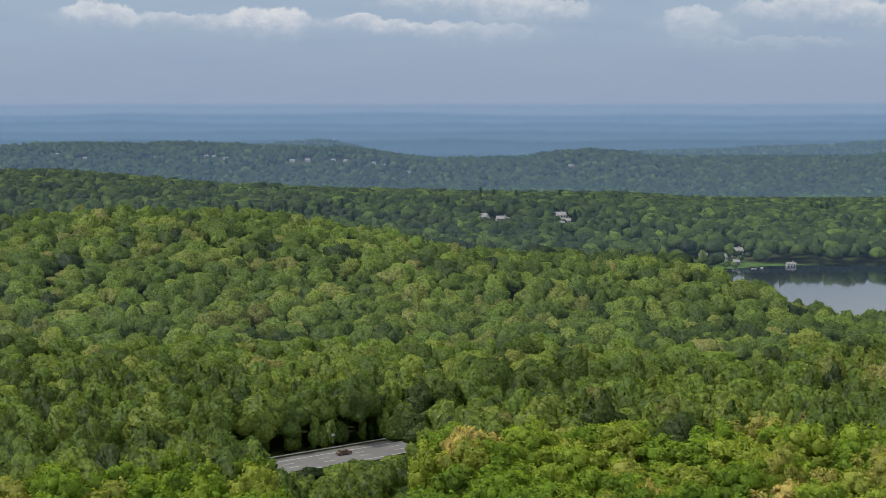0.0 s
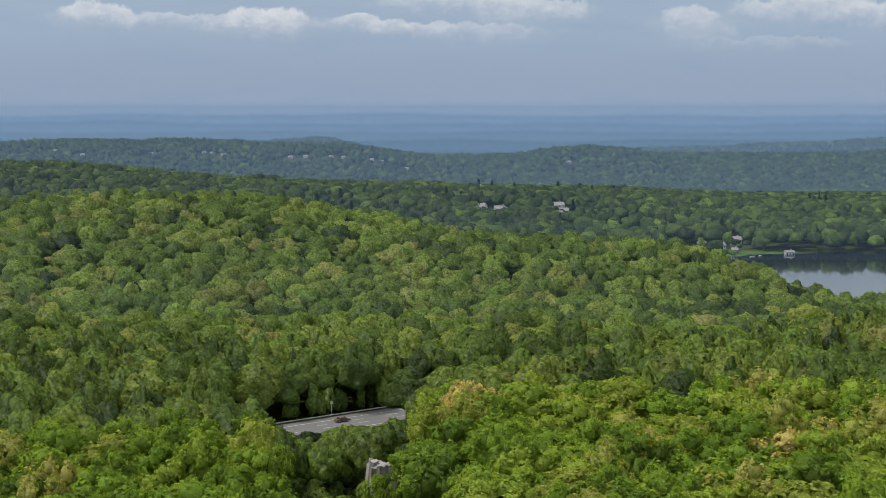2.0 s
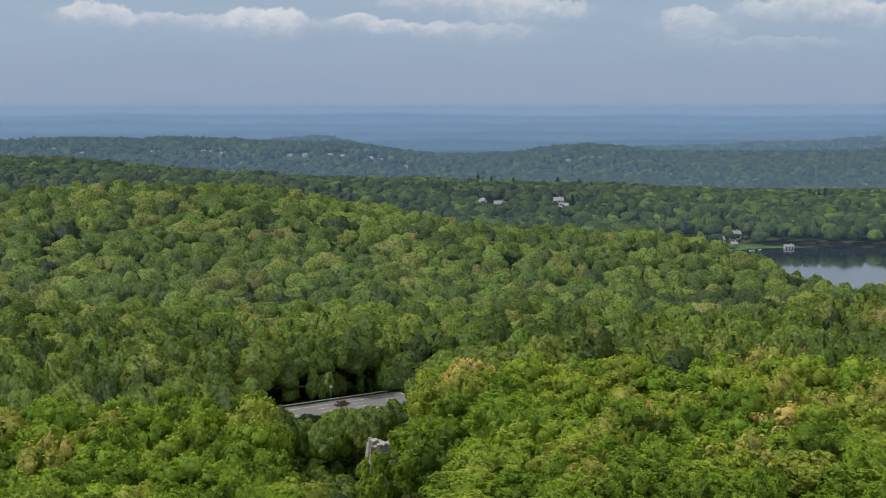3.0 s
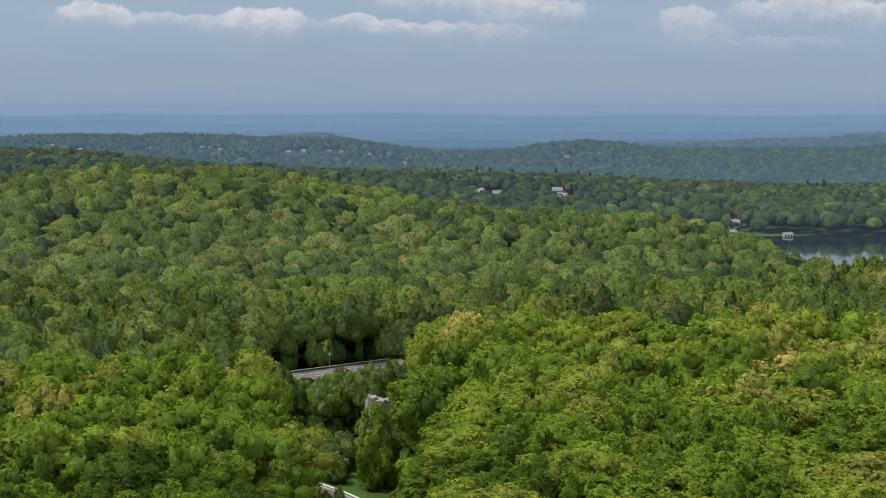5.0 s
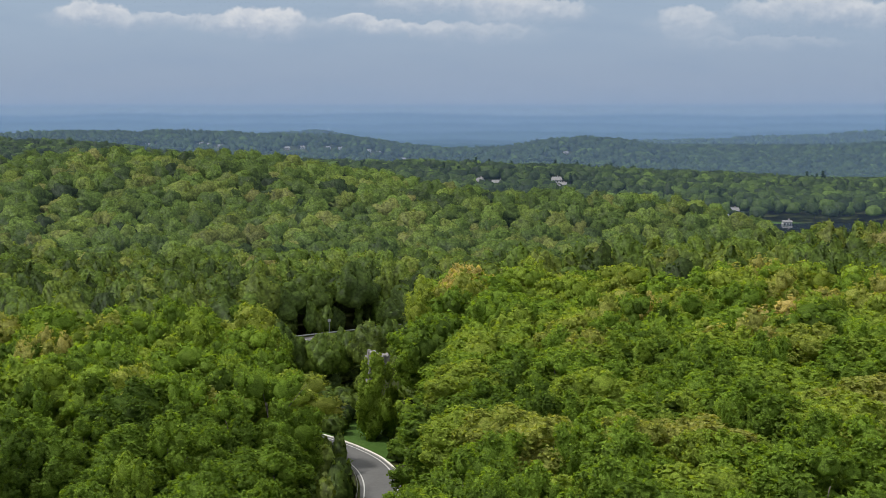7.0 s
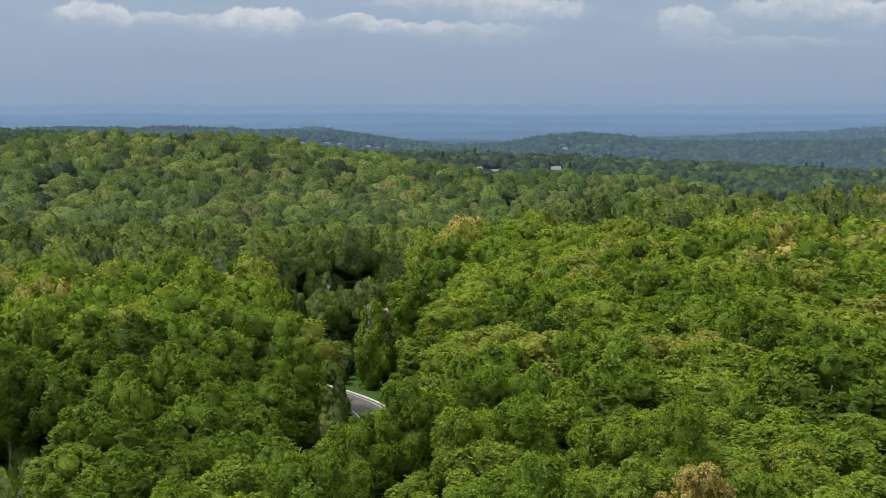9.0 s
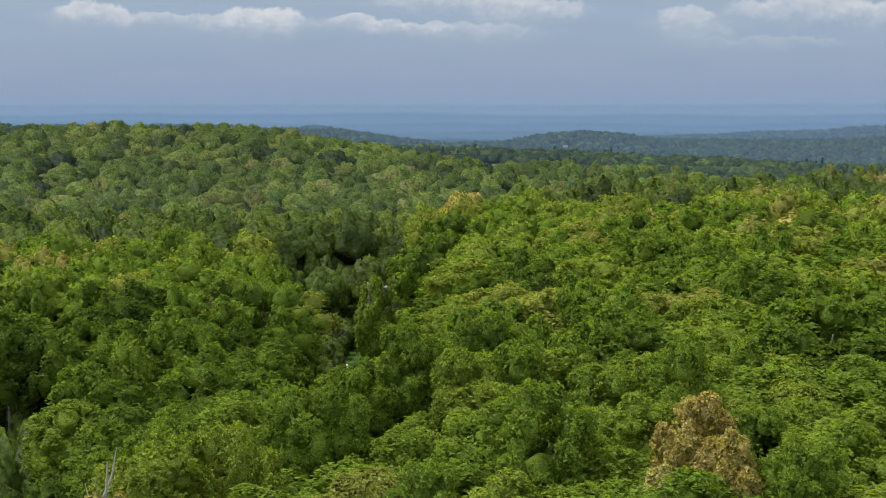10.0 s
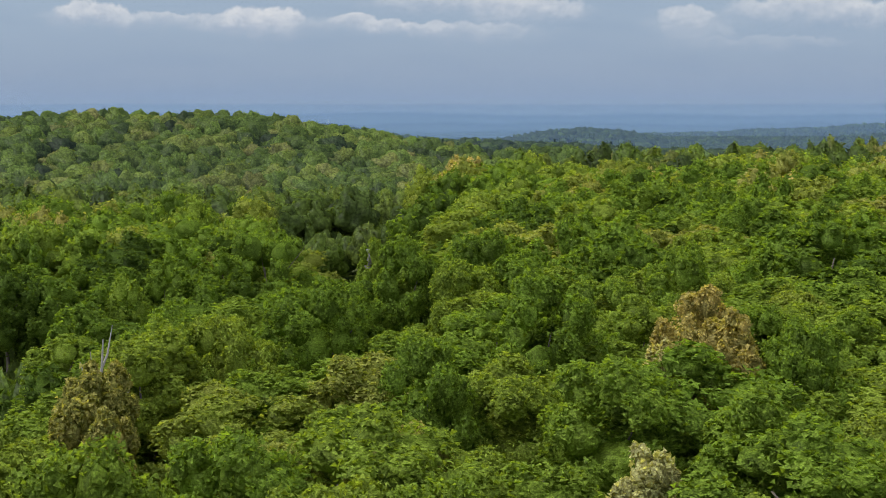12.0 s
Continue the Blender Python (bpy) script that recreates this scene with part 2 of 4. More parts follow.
BROW_Y = [0, 70, 95, 110, 122, 136, 150, 185, 240, 262, 285, 300, 330]
BROW_X = [-27, -26, -26, -16, -7, 1, 4, 4, 2, 0, -9, -13, -6]
RAMP = [(-34, 264), (-26, 257), (-18.5, 247.5), (-13.5, 238), (-10.8, 226), (-10.5, 210), (-12.5, 194), (-19, 183), (-30, 178)]
SIDE_ROAD = [(-150, 170), (-110, 173), (-75, 176), (-50, 178), (-30, 178)]
HIGHWAY = ((-99.0, 337.0), (0.83, 0.56))     # a point of its middle line, and its way
LAKE_Z = -31.0


def highway_off(x, y):
    (px, py), (ax, ay) = HIGHWAY
    return (x - px) * -ay + (y - py) * ax


def off_line(p, line):
    best = np.full(len(p), 1e9)
    for (ax, ay), (bx, by) in zip(line, line[1:]):
        d = np.array([bx - ax, by - ay])
        t = np.clip(((p - (ax, ay)) @ d) / (d @ d), 0, 1)
        best = np.minimum(best, np.linalg.norm(p - (ax, ay) - t[:, None] * d, axis=1))
    return best


def ground_z(x, y):
    x, y = np.asarray(x, float), np.asarray(y, float)
    z = np.interp(y, [-5000, 0, 330, 420, 520, 620, 720, 800, 900, 1100, 1350, 2000, 2600, 3000, 3300, 4300, 5000],
                  [-40, 3, 2, -2, -10, -15, -18, -22, -29, -31, -33, -52, -84, -120, -125, -122, -125])
    # the plateau in front, with its steep brow
    brow = np.interp(y, BROW_Y, BROW_X)
    rim = np.interp(x, [-15, 0, 24, 62, 134, 250, 400], [285, 300, 322, 350, 400, 470, 560])
    hill = smooth(brow - 9, brow + 5, x) * smooth(rim + 45, rim - 8, y)
    z = z + hill * (12.5 + 2.0 * smooth(90, 260, y) + 0.015 * np.clip(x, 0, 200))
    z = z + 4.5 * smooth(-20, -45, x) * smooth(120, 160, y) * smooth(330, 290, y)
    # the long hill, its shoulder, the hollow towards the lake
    z = z + 44 * bell(x, y, -170, 790, 170, 140, 125, 85) + 21 * bell(x, y, 142, 712, 72, 43, 60, 50)
    z = z - 15 * smooth(60, 200, x) * smooth(430, 640, y) * smooth(1400, 1000, y)
    z = z + 26 * bell(x, y, -520, 1500, 400, 150, 260, 250) + 24 * bell(x, y, -350, 1550, 500, 350, 300, 300)
    z = z + 12 * bell(x, y, 90, 1300, 200, 200, 90, 200)
    z = z - 14 * smooth(200, 600, x) * smooth(1400, 1800, y) * smooth(3000, 2600, y)
    # far ridges
    z = z + 86 * bell(x, y, -900, 3900, 900, 420, 300, 350) + 45 * bell(x, y, -260, 3800, 220, 230, 250, 300)
    z = z + 64 * bell(x, y, 392, 3730, 190, 240, 300, 300) + 40 * bell(x, y, 1250, 3900, 420, 700, 400, 250)
    z = z + 70 * bell(x, y, -430, 4850, 300, 130, 260, 300) + 62 * bell(x, y, 1750, 4500, 330, 600, 300, 400) + 40 * bell(x, y, 1050, 4650, 450, 500, 200, 300)
    rough = smooth(420, 900, y)
    z = z + rough * (2.6 * ripple(x, y, 48, 0.4) + 5.0 * smooth(1500, 3000, y) * ripple(x, y, 130, 1.9))
    # the benches of highway and ramp, the lake's bowl
    flat = np.stack([x.ravel(), y.ravel()], -1)
    lane = np.full(x.size, 99.0)
    by = (flat[:, 1] > 150) & (flat[:, 1] < 290) & (flat[:, 0] < 20) & (flat[:, 0] > -190)
    if by.any():
        lane[by] = np.minimum(off_line(flat[by], RAMP), off_line(flat[by], SIDE_ROAD))
    lane = smooth(11, 4.5, lane.reshape(x.shape))
    z = z * (1 - lane) + 2.8 * lane
    off = np.abs(highway_off(x, y))
    bench = smooth(20, 10, off) * smooth(-400, -300, x) * smooth(240, 160, x)
    z = z * (1 - bench)
    shore = smooth(560, 700, y) * smooth(1300, 1200, y) * smooth(60, 160, x)
    z = z + shore * (np.maximum(z, LAKE_Z + 1.2) - z)
    lake = smooth(1.2, 0.96, np.hypot((x - 385) / 230, (y - 932) / 162))
    z = z * (1 - lake) + (LAKE_Z - 3) * lake
    return z


def mesh_from(name, verts, faces):
    me = bpy.data.meshes.new(name)
    verts = np.asarray(verts, np.float32)
    faces = np.asarray(faces, np.int32)
    me.vertices.add(len(verts))
    me.vertices.foreach_set("co", verts.ravel())
    k = faces.shape[1]
    me.loops.add(faces.size)
    me.loops.foreach_set("vertex_index", faces.ravel())
    me.polygons.add(len(faces))
    me.polygons.foreach_set("loop_start", np.arange(0, faces.size, k, dtype=np.int32))
    me.update(calc_edges=True)
    return me


def part(name, bm, mat, parent=None, label=""):
    me = bpy.data.meshes.new(name)
    bm.to_mesh(me)
    bm.free()
    return mesh_part(name, me, mat, parent, label)


def mesh_part(name, me, mat, parent=None, label=""):
    if not me.materials:
        me.materials.append(mat)
    ob = new(name, me)
    if parent:
        ob.parent = parent
    return tagged(ob, label)


def build_ground():
    turns = np.concatenate([np.linspace(-180, -40, 36, endpoint=False), np.linspace(-40, -24, 16, endpoint=False),
                            np.linspace(-24, 24, 240, endpoint=False), np.linspace(24, 40, 16, endpoint=False), np.linspace(40, 180, 36, endpoint=False)])
    rings = np.concatenate([[0.02], np.geomspace(15, 150, 30, endpoint=False), np.geomspace(150, 480, 90, endpoint=False), np.geomspace(480, 4980, 170)])
    a, r = np.meshgrid(np.radians(turns), rings)
    x, y = r * np.sin(a), r * np.cos(a)
    v = np.stack([x, y, ground_z(x, y)], -1).reshape(-1, 3)
    m, k = len(rings), len(turns)
    i, j = np.meshgrid(np.arange(m - 1), np.arange(k), indexing="ij")
    j2 = (j + 1) % k
    f = np.stack([i * k + j, i * k + j2, (i + 1) * k + j2, (i + 1) * k + j], -1).reshape(-1, 4)
    me = mesh_from("ground", v, f[:, ::-1])
    me.shade_smooth()
    tagged(mesh_part("ground", me, M_SOIL), "wooded rolling land with dark leaf-littered soil", "ground", kind="structure")


build_ground()


def build_lake():
    bm = bmesh.new()
    ring = []
    for i in range(96):
        a = i / 96 * math.tau
        w = 1.05 + 0.03 * math.sin(3 * a + 1) + 0.03 * math.sin(7 * a)
        ring.append(bm.verts.new((385 + 230 * w * math.cos(a), 932 + 162 * w * math.sin(a), LAKE_Z)))
    bm.faces.new(ring)
    tagged(part("lake_water", bm, M_WATER), "calm grey lake that mirrors the woods", "lake", kind="structure")


build_lake()

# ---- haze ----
# upright blue sheets added in place of haze through the whole depth
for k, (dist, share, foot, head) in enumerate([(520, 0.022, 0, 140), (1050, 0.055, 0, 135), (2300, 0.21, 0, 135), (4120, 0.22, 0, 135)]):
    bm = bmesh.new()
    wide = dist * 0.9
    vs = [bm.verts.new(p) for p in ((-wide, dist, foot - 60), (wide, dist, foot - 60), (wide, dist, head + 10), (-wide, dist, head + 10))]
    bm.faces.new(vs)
    tagged(part("haze", bm, haze_material("haze", share, foot, head)), "upright blue sheet that stands in for haze in moist air", "haze", kind="structure")


# ---- trees ----
BALLS = {}


def ball(count):
    """Even points on a unit ball and the triangles between them."""
    if count not in BALLS:
        k = np.arange(count) + 0.5
        z = 1 - 2 * k / count
        a = k * math.pi * (3 - math.sqrt(5))
        r = np.sqrt(1 - z * z)
        d = np.stack([r * np.cos(a), r * np.sin(a), z], -1)
        bm = bmesh.new()
        for p in d:
            bm.verts.new(p)
        bm.verts.index_update()
        bmesh.ops.convex_hull(bm, input=bm.verts[:])
        bm.normal_update()
        tri = []
        for face in bm.faces:
            ids = [v.index for v in face.verts]
            tri.append(ids if face.normal.dot(face.calc_center_median()) > 0 else ids[::-1])
        bm.free()
        BALLS[count] = (d, np.array(tri))
    return BALLS[count]


def crown_lobes(rng, wide, count, subs):
    """Boughs over a domed crown round its middle, and leaf heads on them: rows of x, y, z, radius."""
    half = wide * 0.5
    big = []
    spin = rng.uniform(0, 6.28)
    for i in range(count):
        h = 1 - 1.55 * (i + 0.5) / count + rng.uniform(-0.1, 0.1)
        a = spin + i * 2.39996 + rng.uniform(-0.35, 0.35)
        ring = math.sqrt(max(0.0, 1 - min(1.0, h * h)))
        rad = wide * rng.uniform(0.9, 1.5) * 0.50 / math.sqrt(count)
        rise = wide * (0.58 if h > 0 else 0.42)
        out = rng.uniform(0.66, 1.12)
        big.append((ring * math.cos(a) * (half - rad * 0.7) * out, ring * math.sin(a) * (half - rad * 0.7) * out, h * (rise - rad * 0.7) * rng.uniform(0.82, 1.1), rad))
    rows = list(big)
    for i in range(count * subs):
        x, y, z, r = big[i % count]
        d = Vector((rng.normal() * 0.9 + 1.2 * x / half, rng.normal() * 0.9 + 1.2 * y / half, rng.normal() * 0.8 + 0.75)).normalized()
        q = r * rng.uniform(0.30, 0.52)
        rows.append((x + d.x * r * 0.86, y + d.y * r * 0.86, z + d.z * r * 0.86, q))
    return np.array(rows)


def crown_skin(rng, wide, tall, count, subs, points, cut):
    """The closed outer leaf mass: lumpy boughs round a dome, open below the height cut."""
    d, tri = ball(points)
    reach = np.full(len(d), wide * 0.5)
    lobes = crown_lobes(rng, wide, count, subs)
    best = reach * 0.62
    dome = d * np.array([1, 1, 0.8]) + np.array([0, 0, 0.25])
    normal = dome.copy()
    for x, y, z, r in lobes:
        p = np.array([x, y, z])
        along = d @ p
        gap = along * along - p @ p + r * r
        far = along + np.sqrt(np.maximum(gap, 0))
        hit = (gap > 0) & (far > best)
        best = np.where(hit, far, best)
        normal[hit] = (d[hit] * far[hit][:, None] - p) / r
    v = d * best[:, None]
    normal = normal * 0.75 + dome * 0.45
    v[:, 2] *= tall / wide * np.where(v[:, 2] > 0, 1.16, 0.84)
    normal[:, 2] *= wide / tall
    normal /= np.linalg.norm(normal, axis=1)[:, None]
    keep = (v[tri, 2] > cut * tall).any(1)
    return v, tri[keep], normal


def spread_cards(rng, p, n, size):
    """Three-cornered leaf sprays at the points p: corners and soft shading normals."""
    flat = n * 0.6 + rng.normal(size=n.shape) * 0.65 + np.array([0, 0, 0.2])
    flat /= np.linalg.norm(flat, axis=1)[:, None]
    t = np.cross(flat, rng.normal(size=n.shape))
    t /= np.linalg.norm(t, axis=1)[:, None]
    b = np.cross(flat, t)
    s = size * rng.uniform(0.55, 1.35, len(p))[:, None]
    corners = np.stack([p + t * s * 0.6, p - t * s * 0.4 + b * s * 0.45, p - t * s * 0.4 - b * s * 0.45], 1)
    soft = n * 0.8 + flat * 0.4
    soft /= np.linalg.norm(soft, axis=1)[:, None]
    return corners.reshape(-1, 3), np.repeat(soft, 3, 0)


def skin_cards(rng, v, tri, normal, count, size):
    """Leaf sprays strewn over the skin of a far crown."""
    area = np.linalg.norm(np.cross(v[tri[:, 1]] - v[tri[:, 0]], v[tri[:, 2]] - v[tri[:, 0]]), axis=1)
    area = area * (0.35 + np.clip(normal[tri].mean(1)[:, 2], 0, 1))
    pick = rng.choice(len(tri), count, p=area / area.sum())
    w = rng.dirichlet((1, 1, 1), len(pick))
    p = (v[tri[pick]] * w[:, :, None]).sum(1)
    n = (normal[tri[pick]] * w[:, :, None]).sum(1)
    return spread_cards(rng, p + n * (np.abs(rng.normal(size=len(p))) * size * 0.4)[:, None], n, size)


def tuft_crown(rng, wide, tall, count, subs, cards, size, cut):
    """A near crown: a rough ball of leaves in every bough and leaf head, and leaf sprays all over them."""
    lobes = crown_lobes(rng, wide, count, subs)
    lobes = np.concatenate([[(0, 0, 0, wide * 0.30)], lobes[lobes[:, 2] > cut * wide]])
    lift = np.array([1, 1, tall / wide])
    vs, fs, ns, base = [], [], [], 0
    for k, (x, y, z, r) in enumerate(lobes):
        d, tri = ball(26 if k <= count else 10)
        p = np.array([x, y, z]) + d * rng.uniform(0.70, 1.05, (len(d), 1)) * r * 0.84
        dome = p / (np.linalg.norm(p, axis=1)[:, None] + 0.01)
        vs.append(p)
        ns.append(d * 0.75 + dome * 0.4)
        fs.append(tri + base)
        base += len(d)
    v, n, f = np.concatenate(vs), np.concatenate(ns), np.concatenate(fs)
    weight = lobes[:, 3] ** 1.5
    weight[0] = 0
    pick = rng.choice(len(lobes), cards * 3, p=weight / weight.sum())
    c, r = lobes[pick, :3], lobes[pick, 3]
    d = rng.normal(size=c.shape) + c / (np.linalg.norm(c, axis=1)[:, None] + 0.01) * 0.6 + np.array([0, 0, 0.3])
    d /= np.linalg.norm(d, axis=1)[:, None]
    p = c + d * (r * (0.98 + 0.12 * rng.normal(size=len(r))) + size * 0.12)[:, None]
    keep = np.ones(len(p), bool)
    for x, y, z, q in lobes:
        keep &= (p[:, 0] - x) ** 2 + (p[:, 1] - y) ** 2 + (p[:, 2] - z) ** 2 > (q * 0.84) ** 2
    p, d = p[keep][:cards], d[keep][:cards]
    dome = p / np.linalg.norm(p, axis=1)[:, None]
    c, m = spread_cards(rng, p * lift, d * 0.75 + dome * 0.4, size)
    n = n / np.linalg.norm(n, axis=1)[:, None]
    return np.concatenate([c, v * lift]), np.concatenate([np.arange(len(c)).reshape(-1, 3), f + len(c)]), np.concatenate([m, n])


def crown_shape(seed, wide, tall, count, subs, points, cards, size, lift=0.0, cut=-0.3):
    """Vertices, triangles and vertex normals of a crown whose foot is at the height lift; no skin points: a near crown."""
    rng = np.random.default_rng(seed)
    if not points:
        v, tri, normal = tuft_crown(rng, wide, tall, count, subs, cards, size, cut)
        return v + np.array([0, 0, lift + tall * 0.46]), tri, normal
    v, tri, normal = crown_skin(rng, wide, tall, count, subs, points, cut)
    used, tri = np.unique(tri, return_inverse=True)
    v, normal, tri = v[used], normal[used], tri.reshape(-1, 3)
    if cards:
        c, n = skin_cards(rng, v, tri, normal, cards, size)
        tri = np.concatenate([np.arange(len(c)).reshape(-1, 3), tri + len(c)])
        v, normal = np.concatenate([c, v]), np.concatenate([n, normal])
    return v + np.array([0, 0, lift + tall * 0.42]), tri, normal


def tube(bm, pts, radii, sides=6):
    rings = []
    for i, (p, r) in enumerate(zip(pts, radii)):
        way = (pts[min(i + 1, len(pts) - 1)] - pts[max(i - 1, 0)]).normalized()
        side = way.orthogonal().normalized()
        up = way.cross(side)
        rings.append([bm.verts.new(p + (side * math.cos(a) + up * math.sin(a)) * r) for a in (math.tau * k / sides for k in range(sides))])
    for a, b in zip(rings, rings[1:]):
        for k in range(sides):
            bm.faces.new((a[k], a[(k + 1) % sides], b[(k + 1) % sides], b[k]))
    bm.faces.new(rings[-1])


def trunk_mesh(seed, height, wide, foot):
    """A tapered trunk with a few limbs that reach into the crown."""
    rnd = random.Random(seed)
    bm = bmesh.new()
    pts = [Vector((rnd.uniform(-.25, .25) * k, rnd.uniform(-.25, .25) * k, height * 0.85 * k / 4)) for k in range(5)]
    tube(bm, pts, [0.26, 0.21, 0.17, 0.11, 0.04])
    for k in range(6):
        h = rnd.uniform(foot * 0.8, height * 0.65)
        a = k * 2.1 + rnd.uniform(-.4, .4)
        reach = wide * rnd.uniform(0.25, 0.42)
        q = Vector((math.cos(a) * reach, math.sin(a) * reach, 0))
        tube(bm, [Vector((0, 0, h)), Vector((0, 0, h + reach * .5)) + q * .5, Vector((0, 0, h + reach * 1.1)) + q], [0.11, 0.075, 0.025], 5)
    me = bpy.data.meshes.new("trunk")
    bm.to_mesh(me)
    bm.free()
    me.shade_smooth()
    me.materials.append(M_BARK)
    return me


def set_tint(me, value):
    at = me.attributes.new("tint", "FLOAT", "POINT")
    at.data.foreach_set("value", np.broadcast_to(np.asarray(value, np.float32), (len(me.vertices),)).copy())


def crown_mesh(name, v, f, n, tint, mat):
    me = mesh_from(name, v, f)
    me.shade_smooth()
    me.normals_split_custom_set_from_vertices(n.astype(np.float32))
    set_tint(me, tint)
    me.materials.append(mat)
    return me


def make_tree(seed, wide, tall, height, detail, tint, label, leaves=M_LEAF_ONE):
    """One tree at the origin: trunk and crown. detail: boughs, leaf heads on each, skin points, leaf sprays, their size."""
    root = new("tree")
    tagged(root, label, "tree", "forest trees")
    trunk = new("trunk", trunk_mesh(seed, height, wide, height - tall))
    trunk.parent = root
    crown = new("crown", crown_mesh("crown", *crown_shape(seed, wide, tall, *detail, height - tall, -0.45), tint, leaves))
    crown.parent = root
    return root


FINE, MIDDLE = (20, 6, 0, 7000, 0.26), (15, 5, 0, 2600, 0.44)


def scatter(rng, x0, x1, y0, y1, gap):
    xs, ys = np.meshgrid(np.arange(x0, x1, gap), np.arange(y0, y1, gap * 0.87))
    xs = xs + (np.arange(len(ys)) % 2)[:, None] * gap / 2
    p = np.stack([xs.ravel(), ys.ravel()], -1)
    return p + rng.uniform(-0.36, 0.36, p.shape) * gap


# houses in the town and by the lake
HOUSE_SPOTS = [(116, 1318), (97, 1345), (121, 1296), (113, 1272), (40, 1292), (58, 1290), (151, 1332), (176, 1190), (117, 1204),
               (194, 1122), (204, 1108), (220, 1112), (233, 1104), (243, 1090), (257, 1152), (289, 1092)]


def gardens(p):
    """In front of the houses only low garden trees grow; on their plots none."""
    x, y = p[:, 0], p[:, 1]
    low, plot = np.zeros(len(p), bool), np.zeros(len(p), bool)
    for hx, hy in HOUSE_SPOTS:
        low |= np.hypot((x - hx * 0.98) / 8.5, (y - hy + 26) / 32) < 1
        plot |= np.hypot(x - hx, y - hy) < 10
    return low, plot | (np.hypot((x - 286) / 38, (y - 1093) / 10) < 1) | (np.hypot((x - 48) / 6, (y - 1215) / 34) < 1)


def open_ground(p):
    """Where no tree stands: roads, the mown bank, the lake, gardens."""
    x, y = p[:, 0], p[:, 1]
    off = highway_off(x, y)
    bare = (off > -13) & (off < 11.5) & (x < 190) & (x > -320)
    bare |= (off_line(p, RAMP) < 9) & (y > 186)
    bare |= (x > -24) & (x < np.where(y > 232, -5, -2)) & (y > 128) & (y < 286)
    bare |= (np.abs(x + 18) < 9) & (np.abs(y - 287) < 17)
    bare |= (x > 174) & (x < 270) & (y > np.where(x < 206, 695, 742)) & (y < 840)
    bare |= off_line(p, SIDE_ROAD) < np.where(x < -53, 7, 2.5)
    bare |= (np.hypot((x + 15) / 8, (y - 258) / 20) < 1)
    bare |= np.hypot((x - 385) / 230, (y - 932) / 162) < 1.05
    bare |= gardens(p)[1]
    bare |= (x < -31) & (y < np.where(x < -0.3 * y, 171, 138))
    bare |= (x < np.interp(y, BROW_Y, BROW_X) - 7) & (y > 100) & (y < 140)
    return bare


def woods(name, label, rng, spots, shapes, tints, scales, leaves=M_LEAF):
    """Many trees joined into one mesh: shapes is a list of (verts, tris, normals)."""
    vs, fs, ns, ts, base = [], [], [], [], 0
    which = rng.integers(0, len(shapes), len(spots))
    turn = rng.uniform(0, math.tau, len(spots))
    z = ground_z(spots[:, 0], spots[:, 1])
    for k, (v, f, nn) in enumerate(shapes):
        m = np.where(which == k)[0]
        if not len(m):
            continue
        c, s = np.cos(turn[m])[:, None], np.sin(turn[m])[:, None]
        lean = rng.uniform(0.82, 1.2, (len(m), 1))
        x = (v[None, :, 0] * c - v[None, :, 1] * s) * scales[m, 0:1] * lean + spots[m, 0:1]
        y = (v[None, :, 0] * s + v[None, :, 1] * c) * scales[m, 0:1] + spots[m, 1:2]
        h = v[None, :, 2] * scales[m, 1:2] + z[m][:, None]
        vs.append(np.stack([x, y, h], -1).reshape(-1, 3))
        ns.append(np.stack([nn[None, :, 0] * c - nn[None, :, 1] * s, nn[None, :, 0] * s + nn[None, :, 1] * c, nn[None, :, 2] + 0 * c], -1).reshape(-1, 3))
        fs.append((f[None] + (base + np.arange(len(m)) * len(v))[:, None, None]).reshape(-1, 3))
        ts.append(np.repeat(tints[m], len(v)))
        base += len(m) * len(v)
    me = crown_mesh(name, np.concatenate(vs), np.concatenate(fs), np.concatenate(ns), np.concatenate(ts), leaves)
    return tagged(new(name, me), label, "woods", kind="stuff")


def in_view(p, spare=2.5):
    return np.abs(np.degrees(np.arctan2(p[:, 0], p[:, 1]))) < 18.5 + spare


def hue_for(rng, n, mid=0.42, spread=0.15, odd=0.05):
    t = rng.normal(mid, spread, n).clip(0.0, 0.72)
    return np.where(rng.random(n) < odd, rng.uniform(0.63, 0.73, n), t)


# single trees with a look of their own: x, y, crown width, crown height, height, tint, label
CHOSEN = [
    (18.1, 91.0, 6.5, 10, 17.6, 0.84, "tan young-leafed oak above the greener canopy"),
    (17.4, 79.0, 6.0, 9, 17.2, 0.83, "pale tan oak in fresh leaf"),
    (-18.0, 62.5, 4.6, 9, 17.0, 0.76, "golden olive tree on the plateau's brow"),
    (-19.8, 71.0, 4.4, 8, 17.0, 0.76, "golden olive tree on the plateau's brow"),
    (9.3, 59.0, 4.2, 7, 14.4, 0.97, "cream-flowering tree among green crowns"),
    (13.0, 76.0, 3.6, 7, 16.4, 0.96, "cream-flowering tree among green crowns"),
    (28.4, 147.5, 8.5, 9, 15.5, 0.58, "low bright green tree among taller ones"),
    (-29.0, 217.0, 19.0, 20, 20.5, 0.42, "broad spreading green oak beside the ramp"),
    (-13.0, 261.0, 9.4, 20.0, 15.6, 0.50, "upright olive-green tree at the mown bank"),
    (-186.0, 730.0, 17.0, 13.0, 15.5, 0.03, "dark bluish-green broad tree on the hill's crest"),
    (1.6, 110.0, 7.0, 10, 18.0, 0.58, "tall leafy bright green forest tree"),
    (-10.3, 96.2, 8.8, 11, 18.5, 0.40, "dense rich green tree on the plateau"),
]
